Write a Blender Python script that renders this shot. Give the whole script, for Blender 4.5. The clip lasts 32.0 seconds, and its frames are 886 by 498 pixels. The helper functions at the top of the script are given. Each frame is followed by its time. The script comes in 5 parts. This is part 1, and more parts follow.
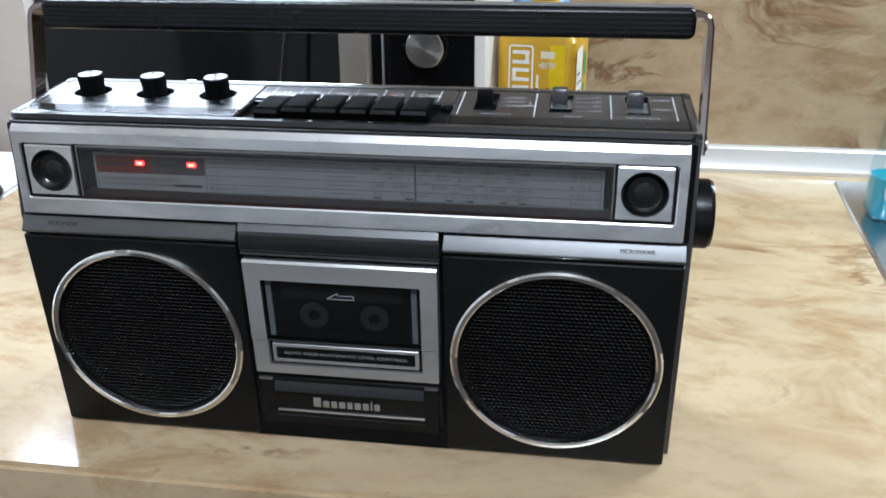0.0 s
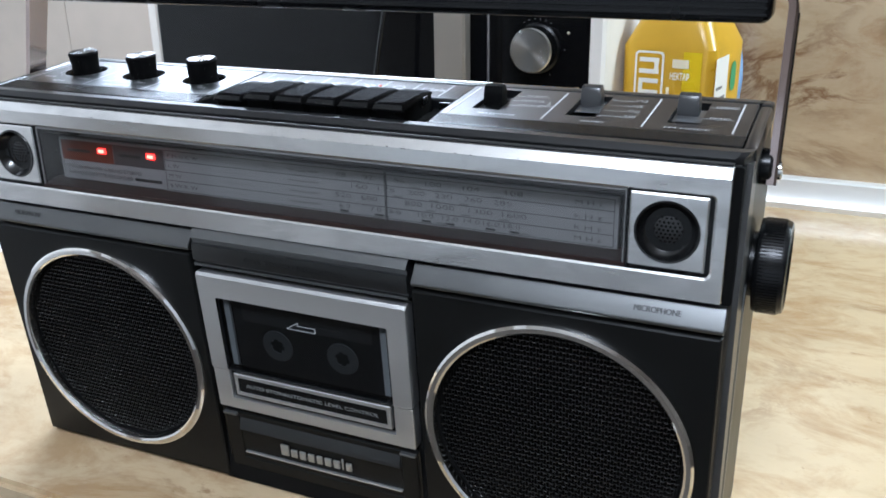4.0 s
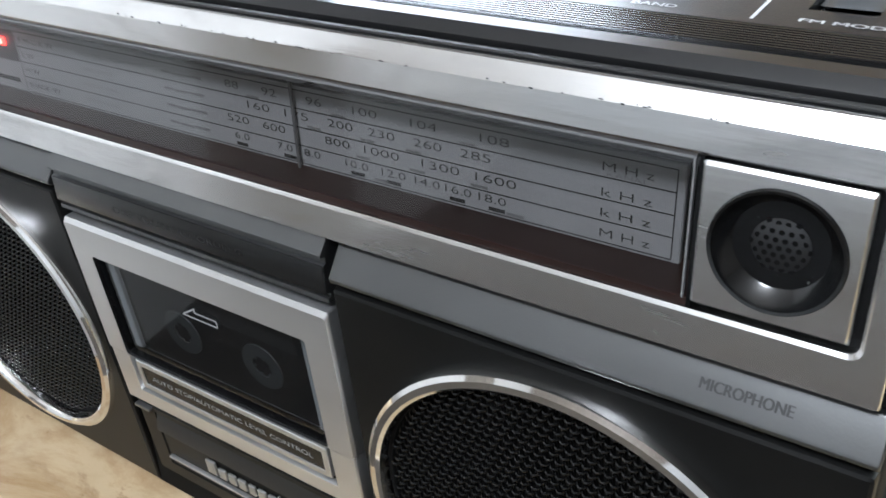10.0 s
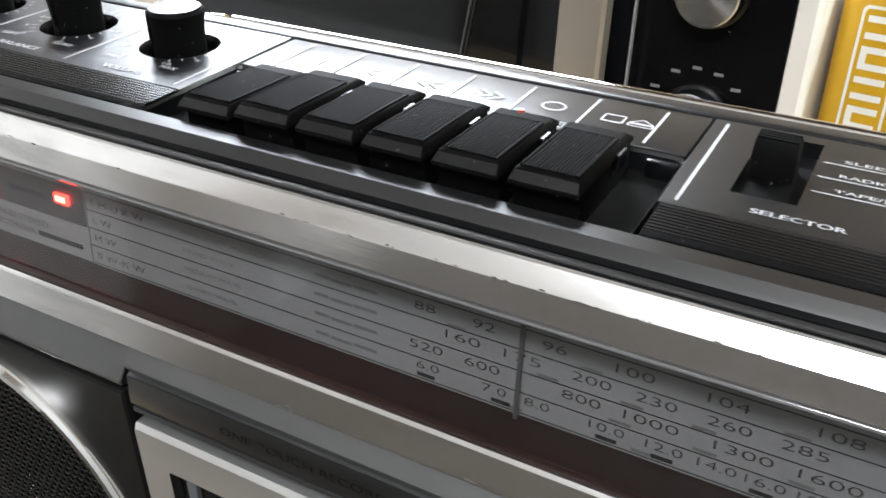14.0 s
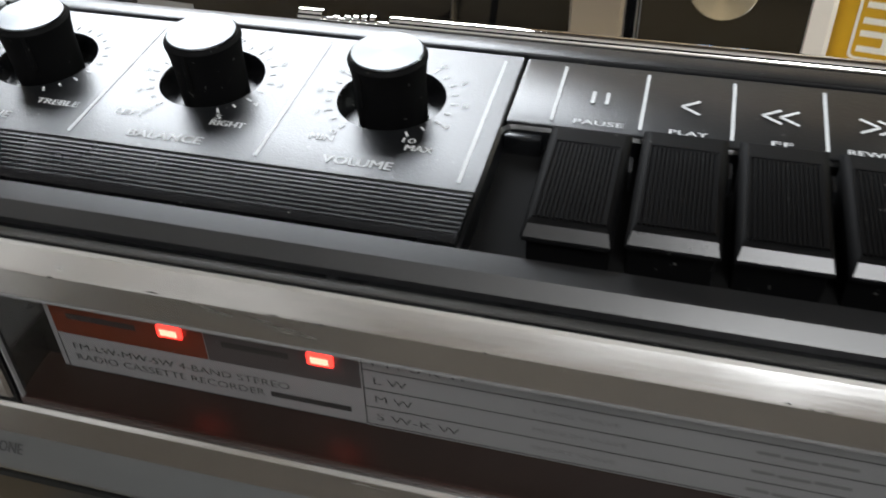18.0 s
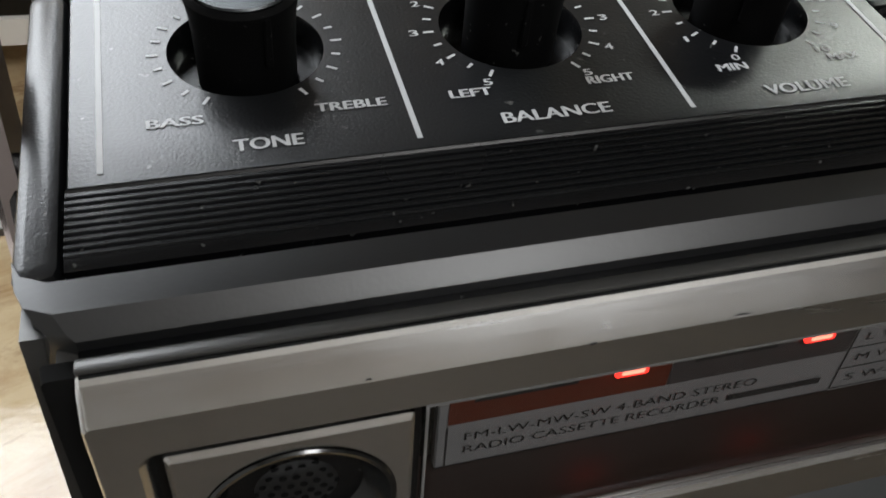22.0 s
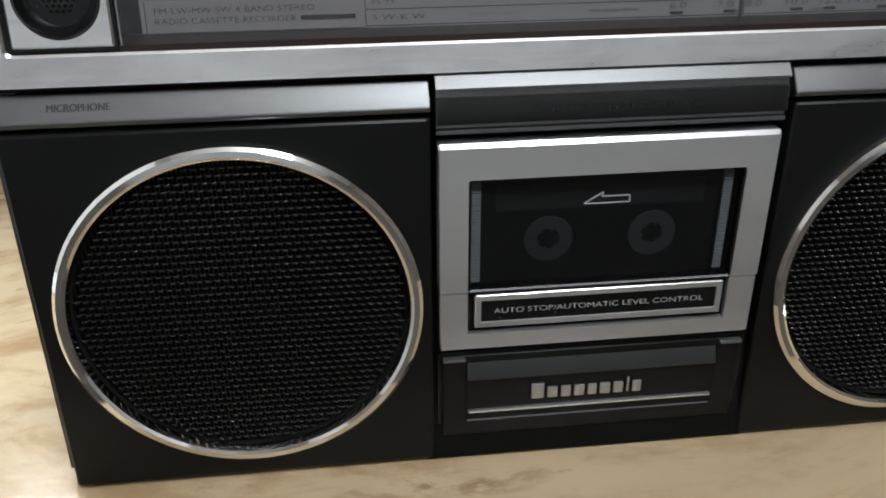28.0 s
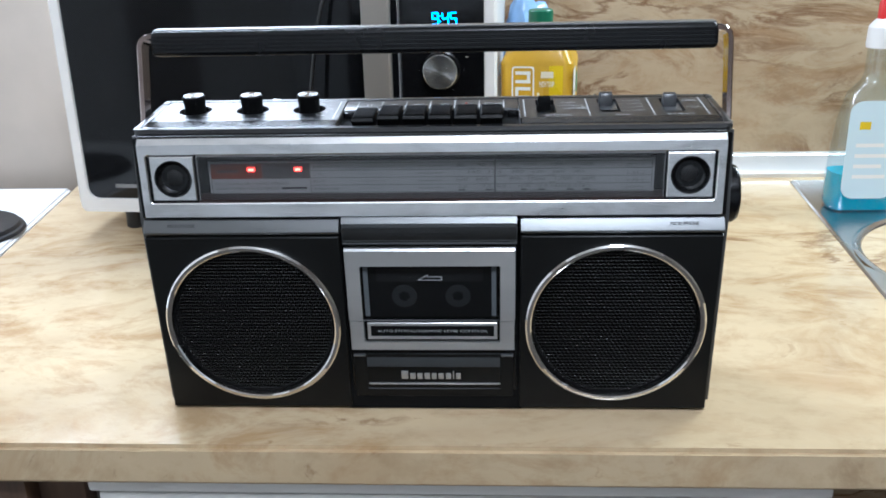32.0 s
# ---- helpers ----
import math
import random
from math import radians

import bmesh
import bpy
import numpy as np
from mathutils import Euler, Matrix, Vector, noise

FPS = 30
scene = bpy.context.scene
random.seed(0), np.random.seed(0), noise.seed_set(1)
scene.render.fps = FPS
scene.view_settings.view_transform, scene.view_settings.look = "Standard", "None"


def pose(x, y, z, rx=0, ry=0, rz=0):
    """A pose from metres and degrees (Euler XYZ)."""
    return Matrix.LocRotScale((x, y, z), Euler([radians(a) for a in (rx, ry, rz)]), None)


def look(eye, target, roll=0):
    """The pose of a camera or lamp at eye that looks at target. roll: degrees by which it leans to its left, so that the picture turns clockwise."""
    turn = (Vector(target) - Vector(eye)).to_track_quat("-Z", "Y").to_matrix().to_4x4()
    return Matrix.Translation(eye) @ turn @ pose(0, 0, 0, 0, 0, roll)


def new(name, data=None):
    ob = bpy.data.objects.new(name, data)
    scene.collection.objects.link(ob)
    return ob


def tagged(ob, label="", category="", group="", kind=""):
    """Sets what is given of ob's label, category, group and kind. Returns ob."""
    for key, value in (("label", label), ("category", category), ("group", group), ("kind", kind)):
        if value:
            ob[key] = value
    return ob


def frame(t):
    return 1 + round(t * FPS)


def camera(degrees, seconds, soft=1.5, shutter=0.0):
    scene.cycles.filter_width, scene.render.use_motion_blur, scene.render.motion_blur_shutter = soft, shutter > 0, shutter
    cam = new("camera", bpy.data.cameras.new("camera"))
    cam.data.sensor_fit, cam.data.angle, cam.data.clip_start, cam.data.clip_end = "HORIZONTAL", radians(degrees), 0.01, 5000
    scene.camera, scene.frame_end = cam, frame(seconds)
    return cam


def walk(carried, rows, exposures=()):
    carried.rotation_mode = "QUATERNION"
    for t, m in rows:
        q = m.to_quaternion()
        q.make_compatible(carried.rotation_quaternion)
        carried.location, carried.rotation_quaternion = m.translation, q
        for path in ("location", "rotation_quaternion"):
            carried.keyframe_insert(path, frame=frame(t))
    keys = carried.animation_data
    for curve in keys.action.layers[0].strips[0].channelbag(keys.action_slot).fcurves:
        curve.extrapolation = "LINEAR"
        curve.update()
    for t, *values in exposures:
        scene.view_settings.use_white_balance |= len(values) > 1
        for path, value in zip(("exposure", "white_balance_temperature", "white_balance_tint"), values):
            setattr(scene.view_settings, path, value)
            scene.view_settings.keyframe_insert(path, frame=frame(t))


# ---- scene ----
cam = camera(52.04, 32.0, soft=1.7, shutter=0.4)
PATH = [
    (0, (0.1492, -0.5323, 0.3823), (0.1011, -0.2119, 0.2497), -0.36),
    (0.5, (0.2019, -0.5201, 0.3781), (0.1290, -0.2019, 0.2518), 0.33),
    (1, (0.2276, -0.5004, 0.3752), (0.1400, -0.1847, 0.2520), 1.41),
    (1.5, (0.2552, -0.4717, 0.3702), (0.1503, -0.1611, 0.2477), 1.25),
    (2, (0.2712, -0.4451, 0.3628), (0.1528, -0.1396, 0.2396), 0.38),
    (2.5, (0.2748, -0.4264, 0.3542), (0.1490, -0.1236, 0.2317), -0.27),
    (3, (0.2758, -0.4062, 0.3480), (0.1429, -0.1063, 0.2259), -0.84),
    (3.5, (0.2723, -0.3906, 0.3405), (0.1354, -0.0920, 0.2196), -1.14),
    (5.5, (0.2020, -0.3505, 0.3284), (0.0839, -0.0482, 0.1976), 0.69),
    (6, (0.2096, -0.3405, 0.3058), (0.0858, -0.0381, 0.1803), 0.79),
    (6.5, (0.2146, -0.3282, 0.3040), (0.0922, -0.0281, 0.1719), 1.49),
    (7, (0.2410, -0.2898, 0.3118), (0.0992, -0.0061, 0.1637), 0.05),
    (7.5, (0.2551, -0.2555, 0.3109), (0.0983, 0.0149, 0.1535), -1.31),
    (8, (0.2564, -0.2311, 0.3086), (0.0931, 0.0320, 0.1455), -1.70),
    (8.5, (0.2523, -0.2116, 0.3076), (0.0861, 0.0462, 0.1390), -2.06),
    (9, (0.2465, -0.1925, 0.3036), (0.0749, 0.0600, 0.1325), -2.60),
    (9.5, (0.2398, -0.1754, 0.3002), (0.0620, 0.0722, 0.1282), -2.97),
    (10, (0.2321, -0.1697, 0.2970), (0.0525, 0.0789, 0.1284), -2.65),
    (10.5, (0.2245, -0.1565, 0.2944), (0.0379, 0.0885, 0.1280), -2.80),
    (11, (0.2143, -0.1470, 0.2978), (0.0263, 0.0980, 0.1331), -2.95),
    (11.5, (0.1962, -0.1404, 0.3129), (0.0184, 0.1082, 0.1422), -2.54),
    (12, (0.1838, -0.1365, 0.3183), (0.0079, 0.1198, 0.1575), -1.02),
    (12.5, (0.1700, -0.1430, 0.3221), (0.0032, 0.1196, 0.1617), 0.40),
    (13, (0.1534, -0.1460, 0.3206), (-0.0077, 0.1211, 0.1618), 1.19),
    (13.5, (0.1335, -0.1495, 0.3227), (-0.0177, 0.1219, 0.1616), 1.85),
    (14, (0.1141, -0.1525, 0.3206), (-0.0306, 0.1242, 0.1626), 2.58),
    (14.5, (0.0949, -0.1530, 0.3220), (-0.0433, 0.1265, 0.1631), 2.80),
    (16.5, (0.0034, -0.1580, 0.3182), (-0.0780, 0.1419, 0.1571), 3.28),
    (17, (-0.0135, -0.1558, 0.3281), (-0.0825, 0.1374, 0.1498), 2.11),
    (17.5, (-0.0202, -0.1386, 0.3399), (-0.0934, 0.1397, 0.1407), 0.71),
    (18, (-0.0354, -0.1144, 0.3477), (-0.1110, 0.1489, 0.1298), -1.53),
    (18.5, (-0.0523, -0.0881, 0.3589), (-0.1325, 0.1532, 0.1183), -5.24),
    (19, (-0.0863, -0.0742, 0.3624), (-0.1447, 0.1627, 0.1115), -5.31),
    (19.5, (-0.1346, -0.0615, 0.3570), (-0.1360, 0.1805, 0.1042), 2.03),
    (20, (-0.1611, -0.0533, 0.3496), (-0.1309, 0.1886, 0.0984), 4.70),
    (20.5, (-0.1757, -0.0518, 0.3436), (-0.1266, 0.1862, 0.0917), 5.47),
    (21, (-0.1867, -0.0569, 0.3325), (-0.1209, 0.1847, 0.0880), 5.23),
    (21.5, (-0.1917, -0.0648, 0.3253), (-0.1213, 0.1799, 0.0851), 4.04),
    (22, (-0.1981, -0.0737, 0.3225), (-0.1181, 0.1725, 0.0869), 4.24),
    (23, (-0.2064, -0.1075, 0.3082), (-0.1196, 0.1687, 0.1116), 3.06),
    (23.5, (-0.2081, -0.1257, 0.3047), (-0.1183, 0.1577, 0.1199), 3.92),
    (24, (-0.2063, -0.1484, 0.2972), (-0.1124, 0.1478, 0.1361), 2.98),
    (24.5, (-0.2117, -0.1589, 0.2838), (-0.1020, 0.1439, 0.1467), 2.82),
    (25, (-0.2143, -0.1680, 0.2730), (-0.0975, 0.1327, 0.1374), 2.55),
    (25.5, (-0.2188, -0.1819, 0.2561), (-0.0916, 0.1161, 0.1237), 2.54),
    (26, (-0.2190, -0.2034, 0.2469), (-0.0906, 0.0924, 0.1108), 2.19),
    (26.5, (-0.2212, -0.2191, 0.2378), (-0.0862, 0.0741, 0.1025), 2.65),
    (28.5, (-0.0449, -0.3536, 0.2358), (-0.0513, -0.0262, 0.1123), -1.99),
    (29, (-0.0129, -0.3734, 0.2248), (-0.0397, -0.0436, 0.1107), -2.17),
    (29.5, (-0.0219, -0.3938, 0.2428), (-0.0377, -0.0652, 0.1233), -1.77),
    (30, (-0.0174, -0.4286, 0.2789), (-0.0340, -0.1034, 0.1504), -1.68),
    (30.5, (-0.0235, -0.4801, 0.3000), (-0.0317, -0.1526, 0.1767), -1.66),
    (31, (-0.0123, -0.5285, 0.3404), (-0.0205, -0.2032, 0.2116), -1.36),
    (31.5, (0.0054, -0.5999, 0.3654), (-0.0012, -0.2725, 0.2420), -1.25),
    (32, (0.0477, -0.6513, 0.3841), (0.0287, -0.3229, 0.2646), -1.37),
]
EXPOSURES = [(0.0, -0.31, 5550, 10), (3.0, -0.28, 5450, 10), (6.0, 0.05, 5600, 10), (11.0, 0.17, 5900, 10), (14.0, 0.17, 6250, 10), (17.0, -0.38, 6400, 10), (20.0, -0.33, 6400, 10), (22.0, -1.0, 6500, 10), (24.0, -0.58, 6500, 10), (26.5, -0.6, 6450, 10), (29.0, -0.18, 5800, 10), (32.0, -0.15, 5450, 10)]
walk(cam, [(t, look(eye, target, roll)) for t, eye, target, roll in PATH], EXPOSURES)

# ---- light ----
world = bpy.data.worlds.new("room_light")
scene.world = world
world.use_nodes = True
world.node_tree.nodes["Background"].inputs[0].default_value = (0.9, 0.95, 1.0, 1)
world.node_tree.nodes["Background"].inputs[1].default_value = 0.03


def area_lamp(name, eye, target, sx, sy, watts, colour):
    d = bpy.data.lights.new(name, "AREA")
    d.shape, d.size, d.size_y, d.energy, d.color = "RECTANGLE", sx, sy, watts, colour
    ob = new(name, d)
    ob.matrix_world = look(eye, target)
    return ob


area_lamp("hood_lamp", (-0.49, 0.64, 0.70), (-0.45, 0.05, 0.27), 0.60, 0.34, 17, (0.90, 0.95, 1.0))
area_lamp("sink_lamp", (0.80, 0.62, 0.88), (0.55, 0.30, 0.0), 0.50, 0.10, 15, (0.93, 1.0, 0.93))
# round lamp hanging under the kitchen ceiling
globe = bpy.data.lights.new("ceiling_lamp", "POINT")
globe.energy, globe.shadow_soft_size, globe.color = 66, 0.20, (0.95, 0.96, 0.965)
new("ceiling_lamp", globe).location = (0.28, -0.98, 1.36)

# ---- materials ----
MATS = {}


def mat(name, base, rough=0.5, metal=0.0, shine=0.5):
    if name in MATS:
        return MATS[name]
    m = bpy.data.materials.new(name)
    m.use_nodes = True
    b = m.node_tree.nodes["Principled BSDF"]
    b.inputs["Base Color"].default_value = (*base, 1)
    b.inputs["Roughness"].default_value = rough
    b.inputs["Metallic"].default_value = metal
    b.inputs["Specular IOR Level"].default_value = shine
    MATS[name] = m
    return m


def node(m, kind, **values):
    n = m.node_tree.nodes.new(kind)
    for key, value in values.items():
        n.inputs[key.replace("_", " ")].default_value = value
    return n


def wire(m, a, out, b, into):
    m.node_tree.links.new(a.outputs[out], b.inputs[into])


def principled(m):
    return m.node_tree.nodes["Principled BSDF"]


def place(m, scale=(1, 1, 1), rot=(0, 0, 0)):
    c = m.node_tree.nodes.new("ShaderNodeTexCoord")
    p = node(m, "ShaderNodeMapping")
    p.inputs["Scale"].default_value = scale
    p.inputs["Rotation"].default_value = rot
    wire(m, c, "Object", p, "Vector")
    return p


def bump(m, source, out, strength, distance):
    b = node(m, "ShaderNodeBump", Strength=strength, Distance=distance)
    wire(m, source, out, b, "Height")
    wire(m, b, "Normal", principled(m), "Normal")
    return b


def ramp(m, stops):
    r = m.node_tree.nodes.new("ShaderNodeValToRGB")
    e = r.color_ramp.elements
    while len(e) < len(stops):
        e.new(0.5)
    for k, (pos, col) in zip(e, stops):
        k.position, k.color = pos, (*col, 1)
    return r


def grained(name, base, rough, scale, strength, distance, metal=0.0, stretch=(1, 1, 1), tint=0.12, wear=0.1, shine=0.5):
    """Fine grain in the relief and a slow change of colour and gloss."""
    m = mat(name, base, rough, metal, shine)
    p = place(m, stretch)
    n = node(m, "ShaderNodeTexNoise", Scale=scale, Detail=3.0)
    wire(m, p, 0, n, "Vector")
    bump(m, n, 0, strength, distance)
    slow = node(m, "ShaderNodeTexNoise", Scale=18.0, Detail=4.0)
    wire(m, p, 0, slow, "Vector")
    lo = tuple(c * (1 - tint) for c in base)
    hi = tuple(min(1, c * (1 + tint)) for c in base)
    r = ramp(m, [(0.3, lo), (0.7, hi)])
    wire(m, slow, 0, r, 0)
    wire(m, r, 0, principled(m), "Base Color")
    g = node(m, "ShaderNodeMapRange")
    g.inputs["To Min"].default_value, g.inputs["To Max"].default_value = max(0.02, rough - wear), rough + wear
    wire(m, slow, 0, g, 0)
    wire(m, g, 0, principled(m), "Roughness")
    return m


def brushed(name, base, rough, stretch, strength=0.12, metal=0.86):
    return grained(name, base, rough, 900.0, strength, 0.0002, metal, stretch, 0.12, 0.05)



def smudged(m, base, rough, spread, streaks=0.32):
    """Wiped finger marks: broad dull patches and fine lengthwise streaks over brushed metal."""
    p = place(m, (0.35, 1, 1))
    patch = node(m, "ShaderNodeTexNoise", Scale=55.0, Detail=5.0, Roughness=0.6, Distortion=0.6)
    wire(m, p, 0, patch, "Vector")
    q = place(m, (0.012, 1, 1))
    streak = node(m, "ShaderNodeTexNoise", Scale=1500.0, Detail=4.0, Roughness=0.7)
    wire(m, q, 0, streak, "Vector")
    add = m.node_tree.nodes.new("ShaderNodeMath")
    add.operation = "MULTIPLY_ADD"
    add.inputs[1].default_value = streaks
    wire(m, streak, 0, add, 0)
    wire(m, patch, 0, add, 2)
    r = ramp(m, [(0.32 + streaks / 2, tuple(c * 0.80 for c in base)), (0.50 + streaks / 2, base), (0.66 + streaks / 2, tuple(min(1, c * 1.08) for c in base))])
    wire(m, add, 0, r, 0)
    wire(m, r, 0, principled(m), "Base Color")
    g = node(m, "ShaderNodeMapRange")
    g.inputs["From Min"].default_value, g.inputs["From Max"].default_value = 0.30 + streaks / 2, 0.70 + streaks / 2
    g.inputs["To Min"].default_value, g.inputs["To Max"].default_value = rough + spread, max(0.05, rough - spread)
    wire(m, add, 0, g, 0)
    wire(m, g, 0, principled(m), "Roughness")


def dusty(m, amount=0.28, level=0.71):
    """Sparse pale lint and dust grains lying on dark plastic."""
    p = place(m, (1, 1, 1))
    n = node(m, "ShaderNodeTexNoise", Scale=620.0, Detail=2.0, Roughness=0.5)
    wire(m, p, 0, n, "Vector")
    cut = node(m, "ShaderNodeMapRange")
    cut.inputs["From Min"].default_value, cut.inputs["From Max"].default_value = level, level + 0.04
    cut.inputs["To Max"].default_value = amount
    wire(m, n, 0, cut, 0)
    mix = m.node_tree.nodes.new("ShaderNodeMix")
    mix.data_type = "RGBA"
    wire(m, cut, 0, mix, 0)
    src = principled(m).inputs["Base Color"].links[0].from_socket
    m.node_tree.links.new(src, mix.inputs[6])
    mix.inputs[7].default_value = (0.20, 0.20, 0.19, 1)
    m.node_tree.links.new(mix.outputs[2], principled(m).inputs["Base Color"])


DECK_BLACK = grained("black_grained_plastic", (0.0045, 0.0049, 0.0057), 0.32, 1900.0, 0.2, 0.0003, tint=0.2, wear=0.04, shine=0.55)
SMOOTH_BLACK = grained("black_smooth_plastic", (0.004, 0.0042, 0.0047), 0.26, 300.0, 0.05, 0.0002, tint=0.2, wear=0.06, shine=0.32)
KEY_BLACK = grained("black_key_plastic", (0.0022, 0.0022, 0.0024), 0.68, 600.0, 0.08, 0.0002, tint=0.25, wear=0.05, shine=0.08)
BAFFLE = grained("black_satin_plastic", (0.0065, 0.0067, 0.0064), 0.36, 900.0, 0.12, 0.0002, tint=0.15, wear=0.05, shine=0.16)
CHARCOAL = grained("charcoal_satin_paint", (0.075, 0.074, 0.072), 0.34, 1200.0, 0.1, 0.0002, 0.5, tint=0.08, wear=0.05)
LEDGE_SATIN = grained("charcoal_satin_ledge", (0.010, 0.0102, 0.0107), 0.34, 1200.0, 0.1, 0.0002, 0.0, tint=0.15, wear=0.05, shine=0.5)
GREY_TRIM = grained("grey_satin_trim", (0.22, 0.225, 0.23), 0.34, 1200.0, 0.1, 0.0002, 0.8, tint=0.08, wear=0.05)
SILVER = brushed("brushed_aluminium", (0.78, 0.78, 0.775), 0.19, (0.06, 1, 1), 0.07, 1.0)
SILVER_LID = brushed("brushed_lid_aluminium", (0.67, 0.675, 0.67), 0.34, (0.06, 1, 1), 0.08, 0.85)
SATIN_GREY = grained("grey_satin_metal_paint", (0.15, 0.154, 0.154), 0.38, 1200.0, 0.12, 0.0002, 0.95, tint=0.06, wear=0.04)
LIP_GREY = grained("dark_grey_satin_paint", (0.062, 0.064, 0.064), 0.36, 1200.0, 0.1, 0.0002, 0.8, tint=0.06, wear=0.04)
LIP_BLACK = grained("black_satin_lip", (0.012, 0.012, 0.0115), 0.30, 900.0, 0.05, 0.0002, tint=0.1, wear=0.04, shine=0.3)
CHROME = grained("chrome", (0.78, 0.77, 0.75), 0.055, 200.0, 0.02, 0.0002, 1.0, tint=0.04, wear=0.03)
# dark brownish reflections in the handle's chrome are put into its base colour
DARK_CHROME = grained("chrome_with_brown_reflections", (0.40, 0.33, 0.31), 0.11, 200.0, 0.02, 0.0002, 1.0, tint=0.08, wear=0.04)
MESH_BLACK = grained("black_mesh_paint", (0.004, 0.004, 0.0042), 0.20, 500.0, 0.05, 0.0002, 0.0, tint=0.1, wear=0.04, shine=0.5)
smudged(SILVER, (0.76, 0.76, 0.755), 0.21, 0.08, 0.22)
for _m in (DECK_BLACK, SMOOTH_BLACK, KEY_BLACK):
    dusty(_m)
# near-black that puts deep shade into the colour of wells, gaps and holes
VOID = mat("shade_black", (0.0012, 0.0012, 0.0012), 0.9, 0.0, 0.2)
WHITE_INK = mat("white_ink", (0.44, 0.45, 0.46), 0.5)
BLACK_INK = mat("black_ink", (0.03, 0.03, 0.03), 0.6)
# greyer than black: the haze of the print's reflected double is in the ink
DIAL_INK = mat("greyed_dial_ink", (0.055, 0.055, 0.055), 0.5)
FAINT_INK = mat("faint_grey_ink", (0.20, 0.20, 0.20), 0.6)
PLATE = grained("grey_dial_plate", (0.315, 0.318, 0.320), 0.42, 400.0, 0.03, 0.0002, tint=0.05, wear=0.04)
PLATE_DARK = mat("dark_grey_dial_field", (0.075, 0.07, 0.07), 0.4)
PLATE_RED = mat("orange_brown_dial_field", (0.15, 0.028, 0.008), 0.4)
LEDGE_RED = grained("red_brown_ledge", (0.016, 0.0050, 0.0032), 0.32, 200.0, 0.03, 0.0002, tint=0.2)
HUB_PRINT = mat("pale_grey_print", (0.36, 0.36, 0.35), 0.4)
BADGE = grained("grey_satin_badge", (0.42, 0.42, 0.41), 0.42, 600.0, 0.05, 0.0002, 0.8, tint=0.06, wear=0.05)
NEEDLE = mat("dull_grey_needle", (0.11, 0.11, 0.11), 0.35)
TAPE = mat("cassette_shell", (0.020, 0.021, 0.022), 0.35)
TAPE_LABEL = mat("cassette_label", (0.055, 0.056, 0.056), 0.5)
HUB = mat("cassette_hub", (0.10, 0.105, 0.105), 0.4)
RIBBED_GREY = mat("grey_ribbed_strip", (0.74, 0.75, 0.75), 0.4)
RUBBER = grained("black_rubber", (0.018, 0.018, 0.018), 0.45, 300.0, 0.1, 0.0003, tint=0.2)
LEAD_BLACK = grained("black_glossy_flex", (0.008, 0.008, 0.008), 0.24, 300.0, 0.08, 0.0003, tint=0.2, shine=0.6)
SLIDER_DARK = grained("dark_grey_slider_plastic", (0.034, 0.035, 0.037), 0.30, 600.0, 0.06, 0.0002, tint=0.1, wear=0.05, shine=0.8)
SLIDER_GREY = grained("grey_slider_plastic", (0.060, 0.062, 0.065), 0.28, 600.0, 0.06, 0.0002, tint=0.1, wear=0.05, shine=0.9)
GLOSS_BLACK = grained("black_gloss_plastic", (0.005, 0.0052, 0.0055), 0.16, 300.0, 0.03, 0.0002, tint=0.2, wear=0.04, shine=0.6)
MIRROR_BLACK = mat("black_polished_plastic", (0.004, 0.004, 0.004), 0.04, 0.0, 0.9)
MIC_BLACK = grained("black_moulded_plastic", (0.014, 0.014, 0.0145), 0.30, 400.0, 0.05, 0.0002, tint=0.15, wear=0.05, shine=0.6)
PANE_EDGE = mat("grey_pane_edge", (0.20, 0.20, 0.20), 0.12, 0.0, 0.8)
RED_DOT = mat("red_dot", (0.5, 0.05, 0.02), 0.4)

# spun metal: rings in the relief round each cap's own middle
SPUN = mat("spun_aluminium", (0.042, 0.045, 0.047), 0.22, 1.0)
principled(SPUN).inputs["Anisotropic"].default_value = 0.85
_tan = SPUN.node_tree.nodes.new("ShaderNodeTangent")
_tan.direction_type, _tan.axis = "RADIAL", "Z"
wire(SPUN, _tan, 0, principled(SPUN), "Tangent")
SPUN_FRONT = mat("spun_aluminium_front", (0.62, 0.62, 0.61), 0.26, 1.0)
principled(SPUN_FRONT).inputs["Anisotropic"].default_value = 0.85
_tan = SPUN_FRONT.node_tree.nodes.new("ShaderNodeTangent")
_tan.direction_type, _tan.axis = "RADIAL", "Y"
wire(SPUN_FRONT, _tan, 0, principled(SPUN_FRONT), "Tangent")


def glowing(name, colour, strength):
    m = mat(name, colour, 0.4)
    principled(m).inputs["Emission Color"].default_value = (*colour, 1)
    principled(m).inputs["Emission Strength"].default_value = strength
    return m


LED = glowing("red_led", (1.0, 0.03, 0.02), 7.0)
LED_CORE = glowing("red_led_core", (1.0, 0.30, 0.20), 5.0)
CLOCK_BLUE = glowing("blue_clock_digit", (0.02, 0.35, 1.0), 6.0)


